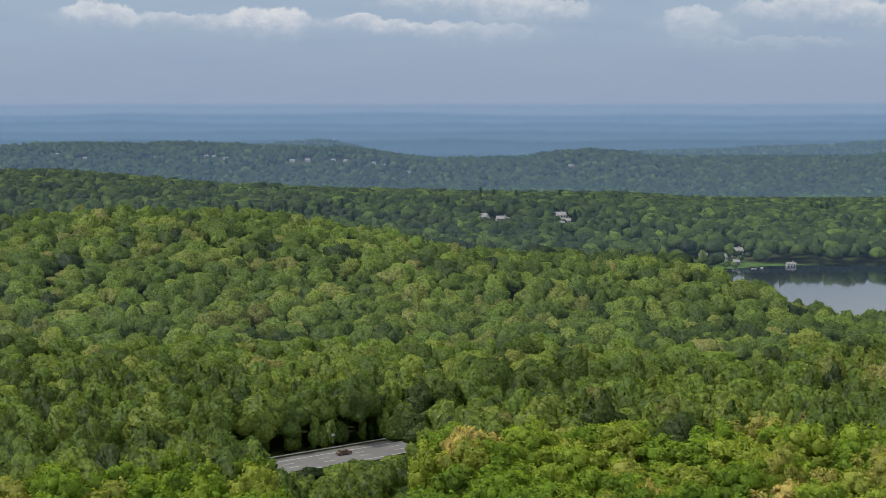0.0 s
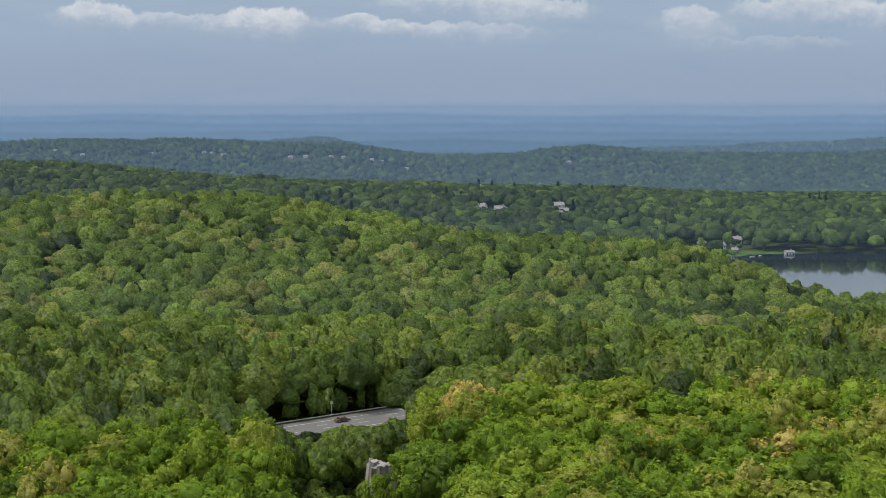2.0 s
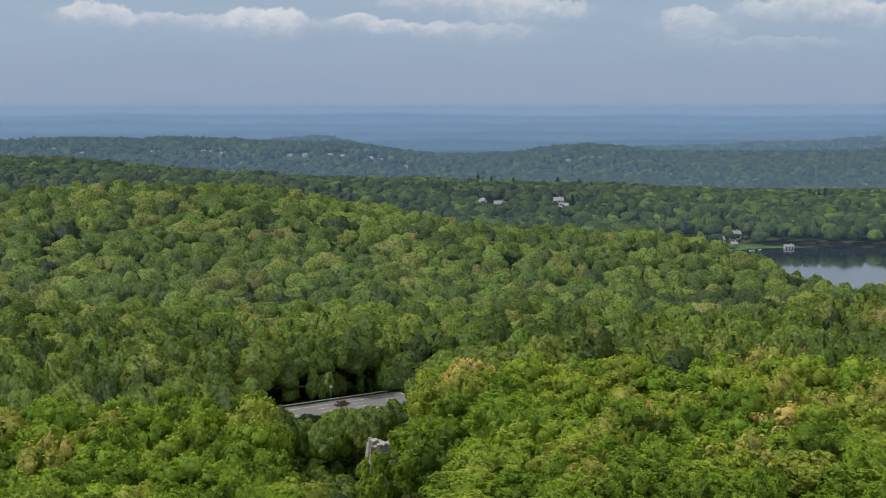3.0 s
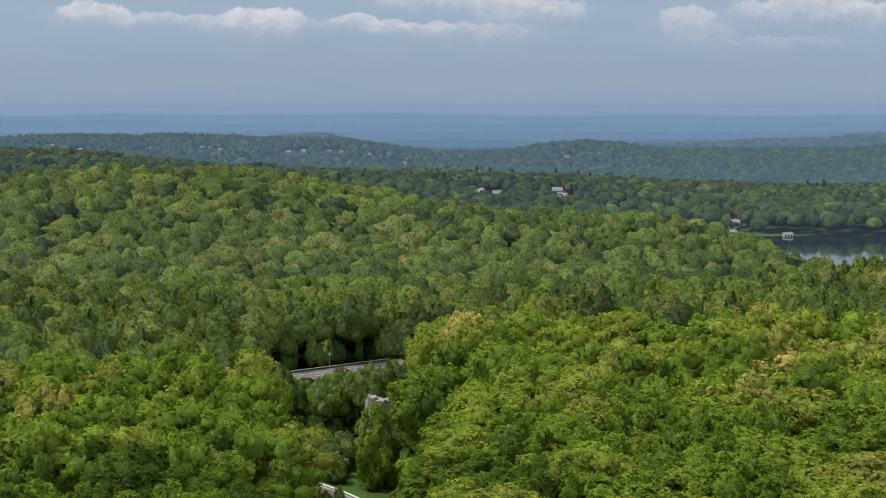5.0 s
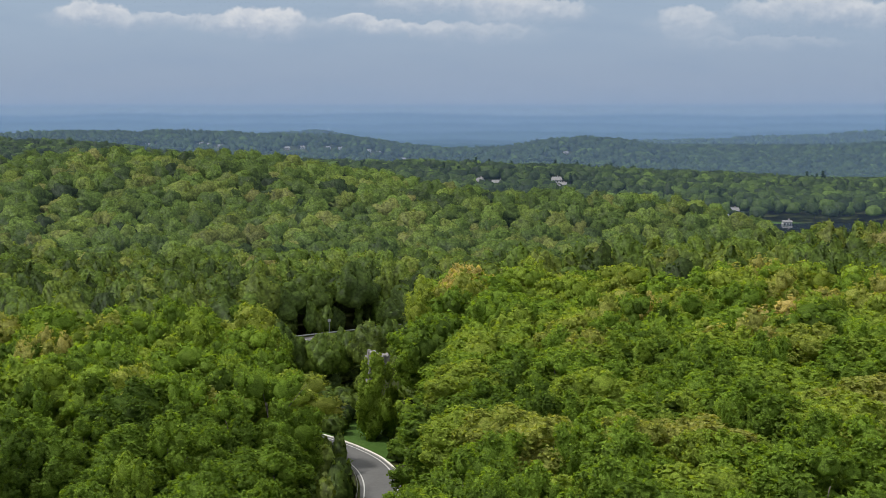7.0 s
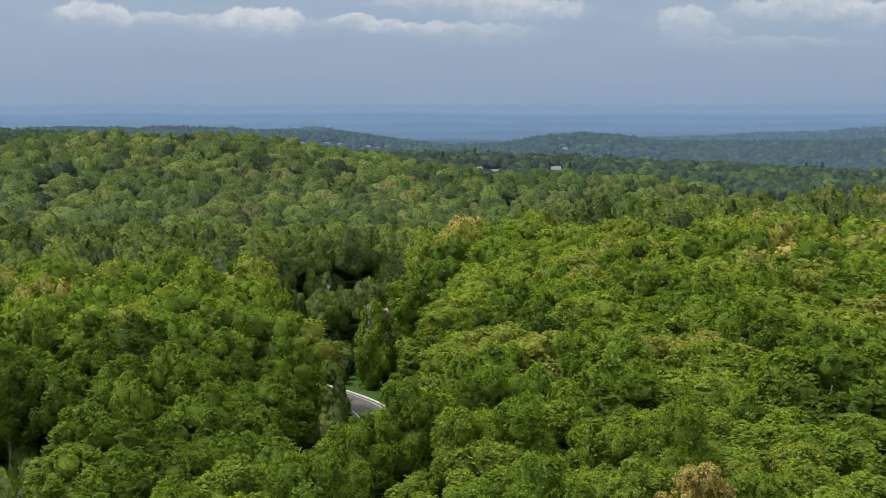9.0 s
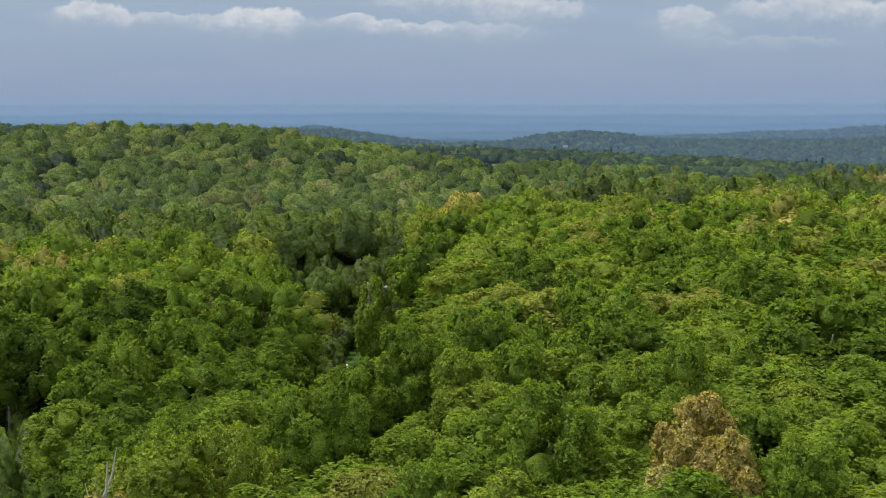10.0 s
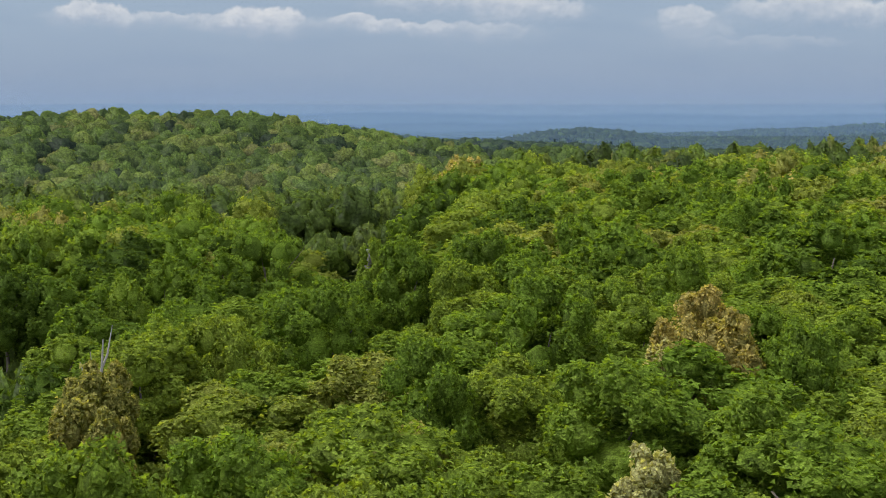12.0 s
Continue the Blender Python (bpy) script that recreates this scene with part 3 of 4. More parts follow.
FAR_HOUSES = [((px - 784) / 2343 * d, d) for px, d in
              ((92, 3760), (104, 3770), (152, 3690), (272, 3730), (290, 3735), (366, 3730), (380, 3725), (400, 3700), (518, 3640), (545, 3650),
               (590, 3670), (612, 3680), (662, 3660), (678, 3640), (722, 3560), (792, 3500), (1010, 3560), (870, 3420))]


def low_scrub(p):
    """The open bank between the highway and the ravine, where only bushes grow."""
    x, y = p[:, 0], p[:, 1]
    return (x > -50 + 0.25 * np.clip(330 - y, 0, 60)) & (x < -2) & (y > 276) & (y < 378) & (highway_off(x, y) < -9)


def plant():
    rng = np.random.default_rng(7)
    # trees that can be told apart: the plateau and the slopes below it
    near = scatter(rng, -95, 100, 44, 215, 7.0)
    near = near[in_view(near, 2.5) & ~open_ground(near)]
    for sx, sy, gap in [(t[0], t[1], t[2] * 0.45) for t in CHOSEN]:
        near = near[np.hypot(near[:, 0] - sx, near[:, 1] - sy) > gap]
    near = near[(np.abs(near[:, 0] + 21.0) > 2.6) | (np.abs(near[:, 1] - 74.5) > 5.5)]
    near = near[np.argsort(np.hypot(near[:, 0], near[:, 1]))]
    label = "tall leafy green forest tree in spring leaf"
    fine = [make_tree(100 + i, w, t, 18.5, FINE, c, label) for i, (w, t, c) in enumerate([(8, 10.5, 0.46), (7.0, 11, 0.52), (8.8, 10, 0.57), (6.4, 10.5, 0.64), (9.2, 10, 0.50)])]
    mid = [make_tree(200 + i, w, t, 18.5, MIDDLE, c, label) for i, (w, t, c) in enumerate([(9, 12, 0.30), (8.4, 12.5, 0.38), (10, 12, 0.54), (7.6, 12.5, 0.44), (9.4, 11, 0.62)])]
    # crown tints kept dark to paint in the shade of the valley
    deep = [make_tree(250 + i, w, t, 18.5, MIDDLE, c, "tall green forest tree on the lower slope, tinted dark for valley shade")
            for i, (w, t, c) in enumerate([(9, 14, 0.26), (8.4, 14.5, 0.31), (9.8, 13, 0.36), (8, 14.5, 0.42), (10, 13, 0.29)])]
    used = set()
    for x, y in near[:288]:
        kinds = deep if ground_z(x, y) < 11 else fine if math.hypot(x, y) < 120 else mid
        src = kinds[int(rng.integers(0, 5))]
        wide = rng.uniform(0.85, 1.45)
        m = pose(x, y, float(ground_z(x, y)), 0, 0, rng.uniform(0, 360)) @ Matrix.Diagonal((wide, wide, rng.uniform(0.78, 1.04), 1))
        if src.name in used:
            copy_thing(src, m)
        else:
            src.matrix_basis = m
            used.add(src.name)
    # woods behind
    rest = near[288:]
    more = scatter(rng, -160, 170, 215, 450, 9.3)
    more = more[in_view(more) & ~open_ground(more)]
    for sx, sy, gap in [(t[0], t[1], t[2] * 0.45) for t in CHOSEN]:
        more = more[np.hypot(more[:, 0] - sx, more[:, 1] - sy) > gap]
    spots = np.concatenate([rest, more])
    shapes = [crown_shape(300 + i, 10.5 + 0.7 * i, 15.5 - 0.4 * i, 14, 3, 230, 440, 0.72, 2.2 + 0.4 * i, -0.5) for i in range(6)]
    n = len(spots)
    sc = np.stack([rng.uniform(0.75, 1.3, n), rng.uniform(0.82, 1.12, n)], -1)
    sc[ground_z(spots[:, 0], spots[:, 1]) > 11, 1] *= 0.92
    low = low_scrub(spots)
    edge = 337 + (spots[:, 0] + 99) * 0.675 - 10.4
    sc[low, 0] *= 0.62
    sc[low, 1] = (0.20 * (edge[low] + 4 - spots[low, 1]) * rng.uniform(0.75, 1.05, low.sum())).clip(1.5, 14.5) / 18
    hue = hue_for(rng, n, 0.43, 0.15, 0.03)
    # valley shade painted into the tints: crowns darker below, lighter on the plateau
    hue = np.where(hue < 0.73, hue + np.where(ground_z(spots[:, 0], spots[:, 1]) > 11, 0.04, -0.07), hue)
    close = np.hypot(spots[:, 0], spots[:, 1]) < 300
    headed = [crown_shape(330 + i, 10.5 + 0.7 * i, 14 - 0.4 * i, 14, 3, 0, 800, 0.66, 4.0 + 0.4 * i, -0.4) for i in range(5)]
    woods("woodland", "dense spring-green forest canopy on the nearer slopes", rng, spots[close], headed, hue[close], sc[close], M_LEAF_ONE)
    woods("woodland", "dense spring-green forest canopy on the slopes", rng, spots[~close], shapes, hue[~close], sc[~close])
    spots = scatter(rng, -130, 120, 60, 470, 4.6)
    clear = off_line(spots, RAMP) > 6
    clear &= (off_line(spots, SIDE_ROAD) > 7) & (np.abs(highway_off(spots[:, 0], spots[:, 1])) > 11)
    clear &= np.hypot((spots[:, 0] + 15) / 7, (spots[:, 1] - 254) / 16) > 1
    clear &= ((spots[:, 0] < np.interp(spots[:, 1], BROW_Y, BROW_X) + 7) & (spots[:, 1] < 340)) | ((np.abs(np.abs(highway_off(spots[:, 0], spots[:, 1])) - 13) < 3.4) & (spots[:, 1] > 300))
    clear &= in_view(spots)
    spots = spots[clear]
    shapes = [crown_shape(700 + i, 5.5, 5.5, 8, 1, 34, 130, 0.55, -0.6) for i in range(4)]
    n = len(spots)
    sc = np.stack([rng.uniform(0.7, 1.3, n), np.where(spots[:, 1] < 235, rng.uniform(0.7, 1.7, n), rng.uniform(0.4, 1.0, n))], -1)
    beyond = (highway_off(spots[:, 0], spots[:, 1]) > 8) & (spots[:, 1] > 300)
    sc[beyond, 1] = rng.uniform(1.2, 2.1, beyond.sum())
    verge = (highway_off(spots[:, 0], spots[:, 1]) < -8) & (spots[:, 1] > 300)
    sc[verge, 1] *= 0.5
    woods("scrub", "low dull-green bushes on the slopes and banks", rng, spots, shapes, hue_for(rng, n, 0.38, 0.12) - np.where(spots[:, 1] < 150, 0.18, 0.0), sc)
    spots = scatter(rng, -420, 420, 450, 960, 12.2)
    spots = spots[in_view(spots) & ~open_ground(spots)]
    spots = spots[np.hypot(spots[:, 0] + 186, spots[:, 1] - 730) > 10]
    shapes = [crown_shape(400 + i, 12.2 + 0.7 * i, 12 - 0.3 * i, 11 + i % 3, 3, 190, 110, 0.95, 5.5 + 0.3 * i, -0.2) for i in range(7)]
    n = len(spots)
    sc = np.stack([rng.uniform(0.75, 1.3, n), rng.uniform(0.78, 1.16, n)], -1)
    woods("woodland", "dense spring-green forest canopy on the hill", rng, spots, shapes, hue_for(rng, n), sc)
    spots = np.concatenate([scatter(rng, -600, 600, 960, 1500, 12.0), scatter(rng, -1000, 1000, 1500, 2500, 19.0)])
    spots = spots[in_view(spots, 2.0) & ~open_ground(spots)]
    spots = spots[(spots[:, 0] > -130) | (spots[:, 1] > 1200)]
    shapes = [crown_shape(500 + i, 11 + 0.9 * i, 13 - 0.4 * i, 6, 1, 36, 6, 1.8, 4.5 + 0.4 * i, -0.25) for i in range(6)]
    n = len(spots)
    sc = np.stack([rng.uniform(0.75, 1.3, n), rng.uniform(0.82, 1.12, n)], -1)
    sc[spots[:, 1] > 1500, 0] *= 1.5
    low = gardens(spots)[0]
    sc[low] *= np.array([0.55, 0.38])
    woods("woodland", "darker mixed woods round the town", rng, spots, shapes, hue_for(rng, n, 0.10, 0.12, 0.0) + 0.05 * smooth(90, 260, spots[:, 0]) * smooth(2300, 1500, spots[:, 1]), sc)
    spots = scatter(rng, -2000, 2000, 2500, 4960, 21.5)
    spots = spots[in_view(spots, 1.0)]
    for hx, hy in FAR_HOUSES:
        spots = spots[(np.abs(spots[:, 0] - hx) > 22) | (spots[:, 1] > hy + 12) | (spots[:, 1] < hy - 75)]
    shapes = [crown_shape(600 + i, 25, 20, 3, 0, 13, 0, 1.0, 0, -0.05) for i in range(6)]
    n = len(spots)
    sc = np.stack([rng.uniform(0.7, 1.3, n), rng.uniform(0.7, 1.3, n)], -1)
    woods("far_woods", "far wooded ridges under blue haze", rng, spots, shapes, hue_for(rng, n, 0.02, 0.07, 0.0), sc)


plant()

for cx, cy, wide, tall, height, tint, text in CHOSEN:
    near_by = cy < 130
    ob = make_tree(int(cx * 7 + cy * 13), wide, tall, height, FINE if near_by else (24, 7, 0, 5200, 0.40), tint, text, M_LEAF_CHOSEN)
    ob.matrix_basis = pose(cx, cy, float(ground_z(cx, cy)))


def dead_tree(x, y):
    """A bare pale snag with forked limbs."""
    rnd = random.Random(5)
    root = tagged(new("dead_tree"), "bare grey dead tree with broken forked limbs", "tree")
    root.matrix_basis = pose(x, y, float(ground_z(x, y)))
    bm = bmesh.new()
    tube(bm, [Vector((0, 0, 0)), Vector((0.2, 0, 6)), Vector((-0.1, 0.1, 12)), Vector((0.3, 0, 17.4))], [0.3, 0.24, 0.17, 0.04], 7)
    part("trunk", bm, M_SNAG, root)
    for k in range(7):
        h = 8 + k * 1.2
        a = k * 2.2
        reach = rnd.uniform(0.9, 2.0)
        q = Vector((math.cos(a) * reach, math.sin(a) * reach, 0))
        bm = bmesh.new()
        tube(bm, [Vector((0, 0, h)), Vector((0, 0, h + 1.2)) + q * 0.6, Vector((0, 0, h + 3.0)) + q], [0.1, 0.07, 0.02], 5)
        part("limb", bm, M_SNAG, root)


M_SNAG = surface("dead_wood", [(0.2, 0.19, 0.17), (0.28, 0.27, 0.25), (0.35, 0.34, 0.32)], 1.5, 0.9, 0.4)
dead_tree(-21.2, 77.0)


# ---- roads ----
def curve_points(line, step=2.0):
    """A smooth run of points through a line's corners."""
    pts = [Vector((*p, 0)) for p in line]
    out = []
    for i in range(len(pts) - 1):
        a, b, c, d = pts[max(i - 1, 0)], pts[i], pts[i + 1], pts[min(i + 2, len(pts) - 1)]
        m = max(2, int((c - b).length / step))
        for k in range(m):
            t = k / m
            out.append(0.5 * ((2 * b) + (c - a) * t + (2 * a - 5 * b + 4 * c - d) * t * t + (3 * b - a - 3 * c + d) * t ** 3))
    return out + [pts[-1]]


def beside(pts, k):
    way = (pts[min(k + 1, len(pts) - 1)] - pts[max(k - 1, 0)]).normalized()
    return Vector((-way.y, way.x, 0))


def ribbon(pts, left, right, z, thick=0.0):
    """A strip along a run of points between two offsets, as a bmesh."""
    bm = bmesh.new()
    rows = []
    for k, p in enumerate(pts):
        s = beside(pts, k)
        rows.append([bm.verts.new((p + s * o) + Vector((0, 0, z - h))) for o, h in ((left, 0), (right, 0))])
    for a, b in zip(rows, rows[1:]):
        bm.faces.new((a[0], b[0], b[1], a[1]))
    if thick:
        ex = bmesh.ops.extrude_face_region(bm, geom=bm.faces[:])
        bmesh.ops.translate(bm, vec=(0, 0, -thick), verts=[v for v in ex["geom"] if isinstance(v, bmesh.types.BMVert)])
    bmesh.ops.recalc_face_normals(bm, faces=bm.faces)
    return bm


def dashes(pts, off, z, every=6, run=2):
    bm = bmesh.new()
    for k in range(0, len(pts) - run, every):
        a, b = pts[k], pts[k + run]
        s = beside(pts, k)
        vs = [bm.verts.new(p + s * o + Vector((0, 0, z))) for p, o in ((a, off - .09), (b, off - .09), (b, off + .09), (a, off + .09))]
        bm.faces.new(vs)
    return bm


def road(name, pts, half, z, solid, broken, text):
    ob = tagged(part(name, ribbon(pts, half, -half, z, 0.5), M_ROAD), text, "road", kind="structure")
    for off in solid:
        part("edge_line", ribbon(pts, off + 0.11, off - 0.11, z + 0.012), M_LINE, ob)
    for off in broken:
        part("lane_line", dashes(pts, off, z + 0.012), M_LINE, ob)
    return ob


def guard_rail(pts, off, z, text):
    """A steel guard rail: one bent beam and its posts."""
    root = tagged(new("guard_rail"), text, "guard rail")
    bm = bmesh.new()
    prof = [(0.0, 0.42), (0.05, 0.50), (0.0, 0.57), (0.05, 0.64), (0.0, 0.74), (-0.03, 0.58)]
    rows = []
    for k, p in enumerate(pts):
        s = beside(pts, k)
        rows.append([bm.verts.new(p + s * (off + o) + Vector((0, 0, z + h))) for o, h in prof])
    for a, b in zip(rows, rows[1:]):
        for i in range(len(prof)):
            bm.faces.new((a[i], b[i], b[(i + 1) % len(prof)], a[(i + 1) % len(prof)]))
    bm.faces.new(rows[0])
    bm.faces.new(rows[-1][::-1])
    part("rail", bm, M_STEEL, root)
    post = None
    for k in range(0, len(pts), 2):
        p = pts[k] + beside(pts, k) * (off - 0.12)
        if post is None:
            bm = bmesh.new()
            bmesh.ops.create_cube(bm, size=1.0)
            bmesh.ops.scale(bm, vec=(0.14, 0.18, 1.1), verts=bm.verts)
            bmesh.ops.bevel(bm, geom=bm.edges[:], offset=0.015, segments=1)
            post = bpy.data.meshes.new("post")
            bm.to_mesh(post)
            bm.free()
            post.materials.append(M_POST)
        ob = new("post", post)
        ob.parent = root
        ob.matrix_basis = pose(p.x, p.y, z + 0.3)
    return root


M_POST = surface("weathered_wood", [(0.10, 0.085, 0.07), (0.2, 0.17, 0.14)], 2.0, 0.9)
(hx, hy), (hax, hay) = HIGHWAY
HIGHWAY_PTS = [Vector((hx + hax * d, hy + hay * d, 0)) for d in range(-200, 330, 2)]
road("highway", HIGHWAY_PTS, 8.6, 0.28, (5.2, -6.6), (1.5, -2.2), "grey worn asphalt highway with white lane lines")
guard_rail(HIGHWAY_PTS[40:160], 8.9, 0.28, "steel guard rail along the far edge of the highway")
RAMP_PTS = curve_points(RAMP)
road("ramp", RAMP_PTS, 3.6, 3.05, (2.9, -2.9), (), "curving grey asphalt ramp with white edge lines")
curb = tagged(part("kerb", ribbon(RAMP_PTS, 4.0, 3.62, 3.22, 0.6), surface("pale_concrete", [(0.5, 0.48, 0.45), (0.62, 0.6, 0.57)], 0.8, 0.85)), "pale concrete kerb along the ramp", "kerb", kind="structure")
guard_rail(RAMP_PTS[3:-6], -4.1, 3.05, "steel guard rail on the inner side of the ramp")
SIDE_PTS = curve_points(SIDE_ROAD)
road("side_road", SIDE_PTS, 4.2, 3.05, (3.5, -3.5), (0.0,), "grey asphalt side road with white lines")
guard_rail(SIDE_PTS, 4.6, 3.05, "steel guard rail behind the side road")


def patch(name, cx, cy, rx, ry, mat, text, kind_word, rise=0.12):
    """Mown ground that follows the land."""
    bm = bmesh.new()
    rows = []
    for i in range(9):
        r = i / 8
        rows.append([(cx + rx * r * math.cos(a) * (1 + 0.08 * math.sin(5 * a)), cy + ry * r * math.sin(a)) for a in (math.tau * k / 40 for k in range(40))])
    vs = [[bm.verts.new((x, y, float(ground_z(x, y)) + rise)) for x, y in row] for row in rows[1:]]
    mid = bm.verts.new((cx, cy, float(ground_z(cx, cy)) + rise))
    for k in range(40):
        bm.faces.new((mid, vs[0][k], vs[0][(k + 1) % 40]))
        for a, b in zip(vs, vs[1:]):
            bm.faces.new((a[k], b[k], b[(k + 1) % 40], a[(k + 1) % 40]))
    return tagged(part(name, bm, mat), text, kind_word, kind="structure")


patch("grass_bank", -15, 258, 10, 21, M_GRASS, "mown green grass bank above the ramp", "grass")
patch("lawn", 286, 1093, 42, 9, M_GRASS, "green lawn along the lake shore", "grass", 0.4)
patch("lawn", 232, 1095, 26, 20, M_GRASS, "green gardens by the lake", "grass", 0.4)
patch("lawn", 112, 1265, 14, 50, M_GRASS, "green gardens between the houses", "grass", 0.4)
patch("lawn", 54, 1250, 22, 50, M_GRASS, "green gardens between the houses", "grass", 0.4)


def rock_face(x, y):
    """A pale blasted rock cut, broken into steep slabs."""
    rnd = random.Random(3)
    root = tagged(new("rock_face"), "pale grey blasted rock face at the hill's foot", "rock")
    root.matrix_basis = pose(x, y, float(ground_z(x - 4, y)), 0, 0, 12)
    for k in range(9):
        bm = bmesh.new()
        bmesh.ops.create_cube(bm, size=1.0)
        bmesh.ops.subdivide_edges(bm, edges=bm.edges[:], cuts=2, use_grid_fill=True)
        w, h = rnd.uniform(1.4, 2.2), rnd.uniform(10.2, 12.2) - abs(k - 3) * 0.35
        bmesh.ops.scale(bm, vec=(w, 2.4, h), verts=bm.verts)
        for v in bm.verts:
            v.co += Vector((rnd.uniform(-.22, .22), rnd.uniform(-.25, .25), rnd.uniform(-.3, .3)))
            v.co.x += (v.co.z + h / 2) * 0.13
        bmesh.ops.translate(bm, vec=((k % 3) * 1.5 - 1.6, (k // 3) * 1.9 - 2.0, h / 2 - 0.4), verts=bm.verts)
        part("slab", bm, M_ROCK, root)


rock_face(-15.5, 296.0)


# ---- houses ----
def box(bm, sx, sy, sz, at=(0, 0, 0)):
    made = bmesh.ops.create_cube(bm, size=1.0)["verts"]
    bmesh.ops.scale(bm, vec=(sx, sy, sz), verts=made)
    bmesh.ops.translate(bm, vec=at, verts=made)


def house(x, y, turn, w, d, h, rise, wall, roof, text, floors=2, cols=4, sink=0.8):
    """A gabled house: walls, roof, chimney, door and rows of windows, each its own part."""
    root = tagged(new("house"), text, "house")
    root.matrix_basis = pose(x, y, float(ground_z(x, y)) - sink, 0, 0, turn)
    bm = bmesh.new()
    box(bm, w, d, h, (0, 0, h / 2))
    gable = [bm.verts.new(p) for p in ((-w / 2, -d / 2, h), (-w / 2, d / 2, h), (-w / 2, 0, h + rise), (w / 2, -d / 2, h), (w / 2, d / 2, h), (w / 2, 0, h + rise))]
    bm.faces.new((gable[0], gable[2], gable[1]))
    bm.faces.new((gable[3], gable[4], gable[5]))
    part("wall", bm, wall, root)
    bm = bmesh.new()
    over, t = 0.5, 0.25
    slope = rise / (d / 2)
    for side in (-1, 1):
        vs = [bm.verts.new((sx * (w / 2 + over), side * o, h + rise - slope * o + lift)) for lift in (0.06, t) for sx, o in ((-1, 0), (1, 0), (1, d / 2 + over), (-1, d / 2 + over))]
        for f in ((0, 1, 2, 3), (7, 6, 5, 4), (0, 4, 5, 1), (1, 5, 6, 2), (2, 6, 7, 3), (3, 7, 4, 0)):
            bm.faces.new([vs[i] for i in f])
    bmesh.ops.recalc_face_normals(bm, faces=bm.faces)
    part("roof", bm, roof, root)
    bm = bmesh.new()
    box(bm, 0.9, 0.9, 1.8, (w * 0.22, 0, h + rise + 0.4))
    part("chimney", bm, M_BRICKISH, root)
    for k in range(floors):
        for c in range(cols):
            wx, wz = (c + 0.5) / cols * w - w / 2, (k + 0.55) * h / floors
            if k == 0 and c == cols // 2:
                bm = bmesh.new()
                box(bm, 1.1, 0.12, 2.1, (wx, -d / 2 - 0.05, sink + 1.05))
                part("door", bm, M_ROOF, root)
                continue
            bm = bmesh.new()
            box(bm, 1.25, 0.12, 1.55, (wx, -d / 2 - 0.05, wz))
            frame_ob = part("window", bm, M_WALLS, root)
            bm = bmesh.new()
            box(bm, 1.0, 0.06, 1.3, (wx, -d / 2 - 0.125, wz))
            part("pane", bm, M_PANE, frame_ob)
    return root


for x, y, turn, w, d, h, rise, white, text, floors in (
        (116, 1318, 8, 12.5, 9, 8.5, 3.0, 1, "three-storey white house with a grey roof in town", 3),
        (97, 1345, 4, 20, 11, 6, 2.6, 0, "long low building with a grey roof in town", 1),
        (121, 1296, -12, 9, 8, 5.0, 2.4, 1, "white house with a dark roof below the big one", 2),
        (113, 1272, 20, 8, 7, 4.6, 2.2, 0, "tan house with a grey roof in a garden", 2),
        (40, 1292, -30, 8, 9, 7.5, 3.2, 1, "white gabled house among dark conifers", 2),
        (58, 1290, 10, 12, 8, 5.5, 2.6, 0, "tan house with a pale roof among trees", 2),
        (151, 1332, 0, 10, 8, 5.5, 2.4, 1, "white house with a grey roof among trees", 2),
        (176, 1190, 14, 8, 7, 5.5, 2.2, 1, "white house with a grey roof near the lake", 2),
        (117, 1204, 24, 6, 6, 5.0, 1.8, 1, "small white house beside the street", 2),
        (194, 1122, -10, 9, 8, 5.0, 2.4, 0, "tan house with a pale roof near the lake", 2),
        (204, 1108, 12, 7, 7, 4.6, 2.2, 1, "white cottage near the lake", 2),
        (220, 1112, -6, 7, 7, 5.5, 2.4, 1, "white cottage with a grey roof near the lake", 2),
        (233, 1104, 18, 9, 7, 6.0, 2.4, 1, "white house with a dark roof above the shore", 2),
        (243, 1090, 0, 5, 5, 4.0, 1.6, 0, "tan boathouse at the shore", 1),
        (257, 1152, 5, 10, 8, 6.0, 2.4, 1, "white house with a grey roof under tall trees", 2)):
    house(x, y, turn, w, d, h, rise, M_WALLS if white else M_BRICKISH, M_ROOF, text, floors)
house(289, 1092, 4, 7.5, 5, 3.2, 1.2, M_WALLS, M_ROOF, "small white boathouse at the water's edge", 1, 3, 0.3)
for k, (x, y) in enumerate(FAR_HOUSES):
    house(x, y, (k * 37) % 40 - 20, 10 + (k * 5) % 6, 9, 5.5, 3.6, M_WALLS if k % 3 == 0 else M_BRICKISH, M_ROOF,
          "large hillside house with a grey roof on the wooded ridge", 2, 4)


def mast(x, y):
    root = tagged(new("radio_mast"), "thin grey radio mast on a wooded hilltop", "mast")
    root.matrix_basis = pose(x, y, float(ground_z(x, y)))
    for a in range(3):
        bm = bmesh.new()
        q = Vector((math.cos(a * 2.094), math.sin(a * 2.094), 0))
        tube(bm, [q * 2.2, q * 1.4 + Vector((0, 0, 20)), q * 0.5 + Vector((0, 0, 42))], [0.35, 0.3, 0.25], 5)
        part("leg", bm, M_STEEL, root)
    for k in range(7):
        bm = bmesh.new()
        r = 2.2 - k * 0.25
        tube(bm, [Vector((r * math.cos(a), r * math.sin(a), 4 + k * 5.8)) for a in (0, 2.094, 4.188, 6.283)], [0.15] * 4, 4)
        part("brace", bm, M_STEEL, root)


mast(-398, 4850)


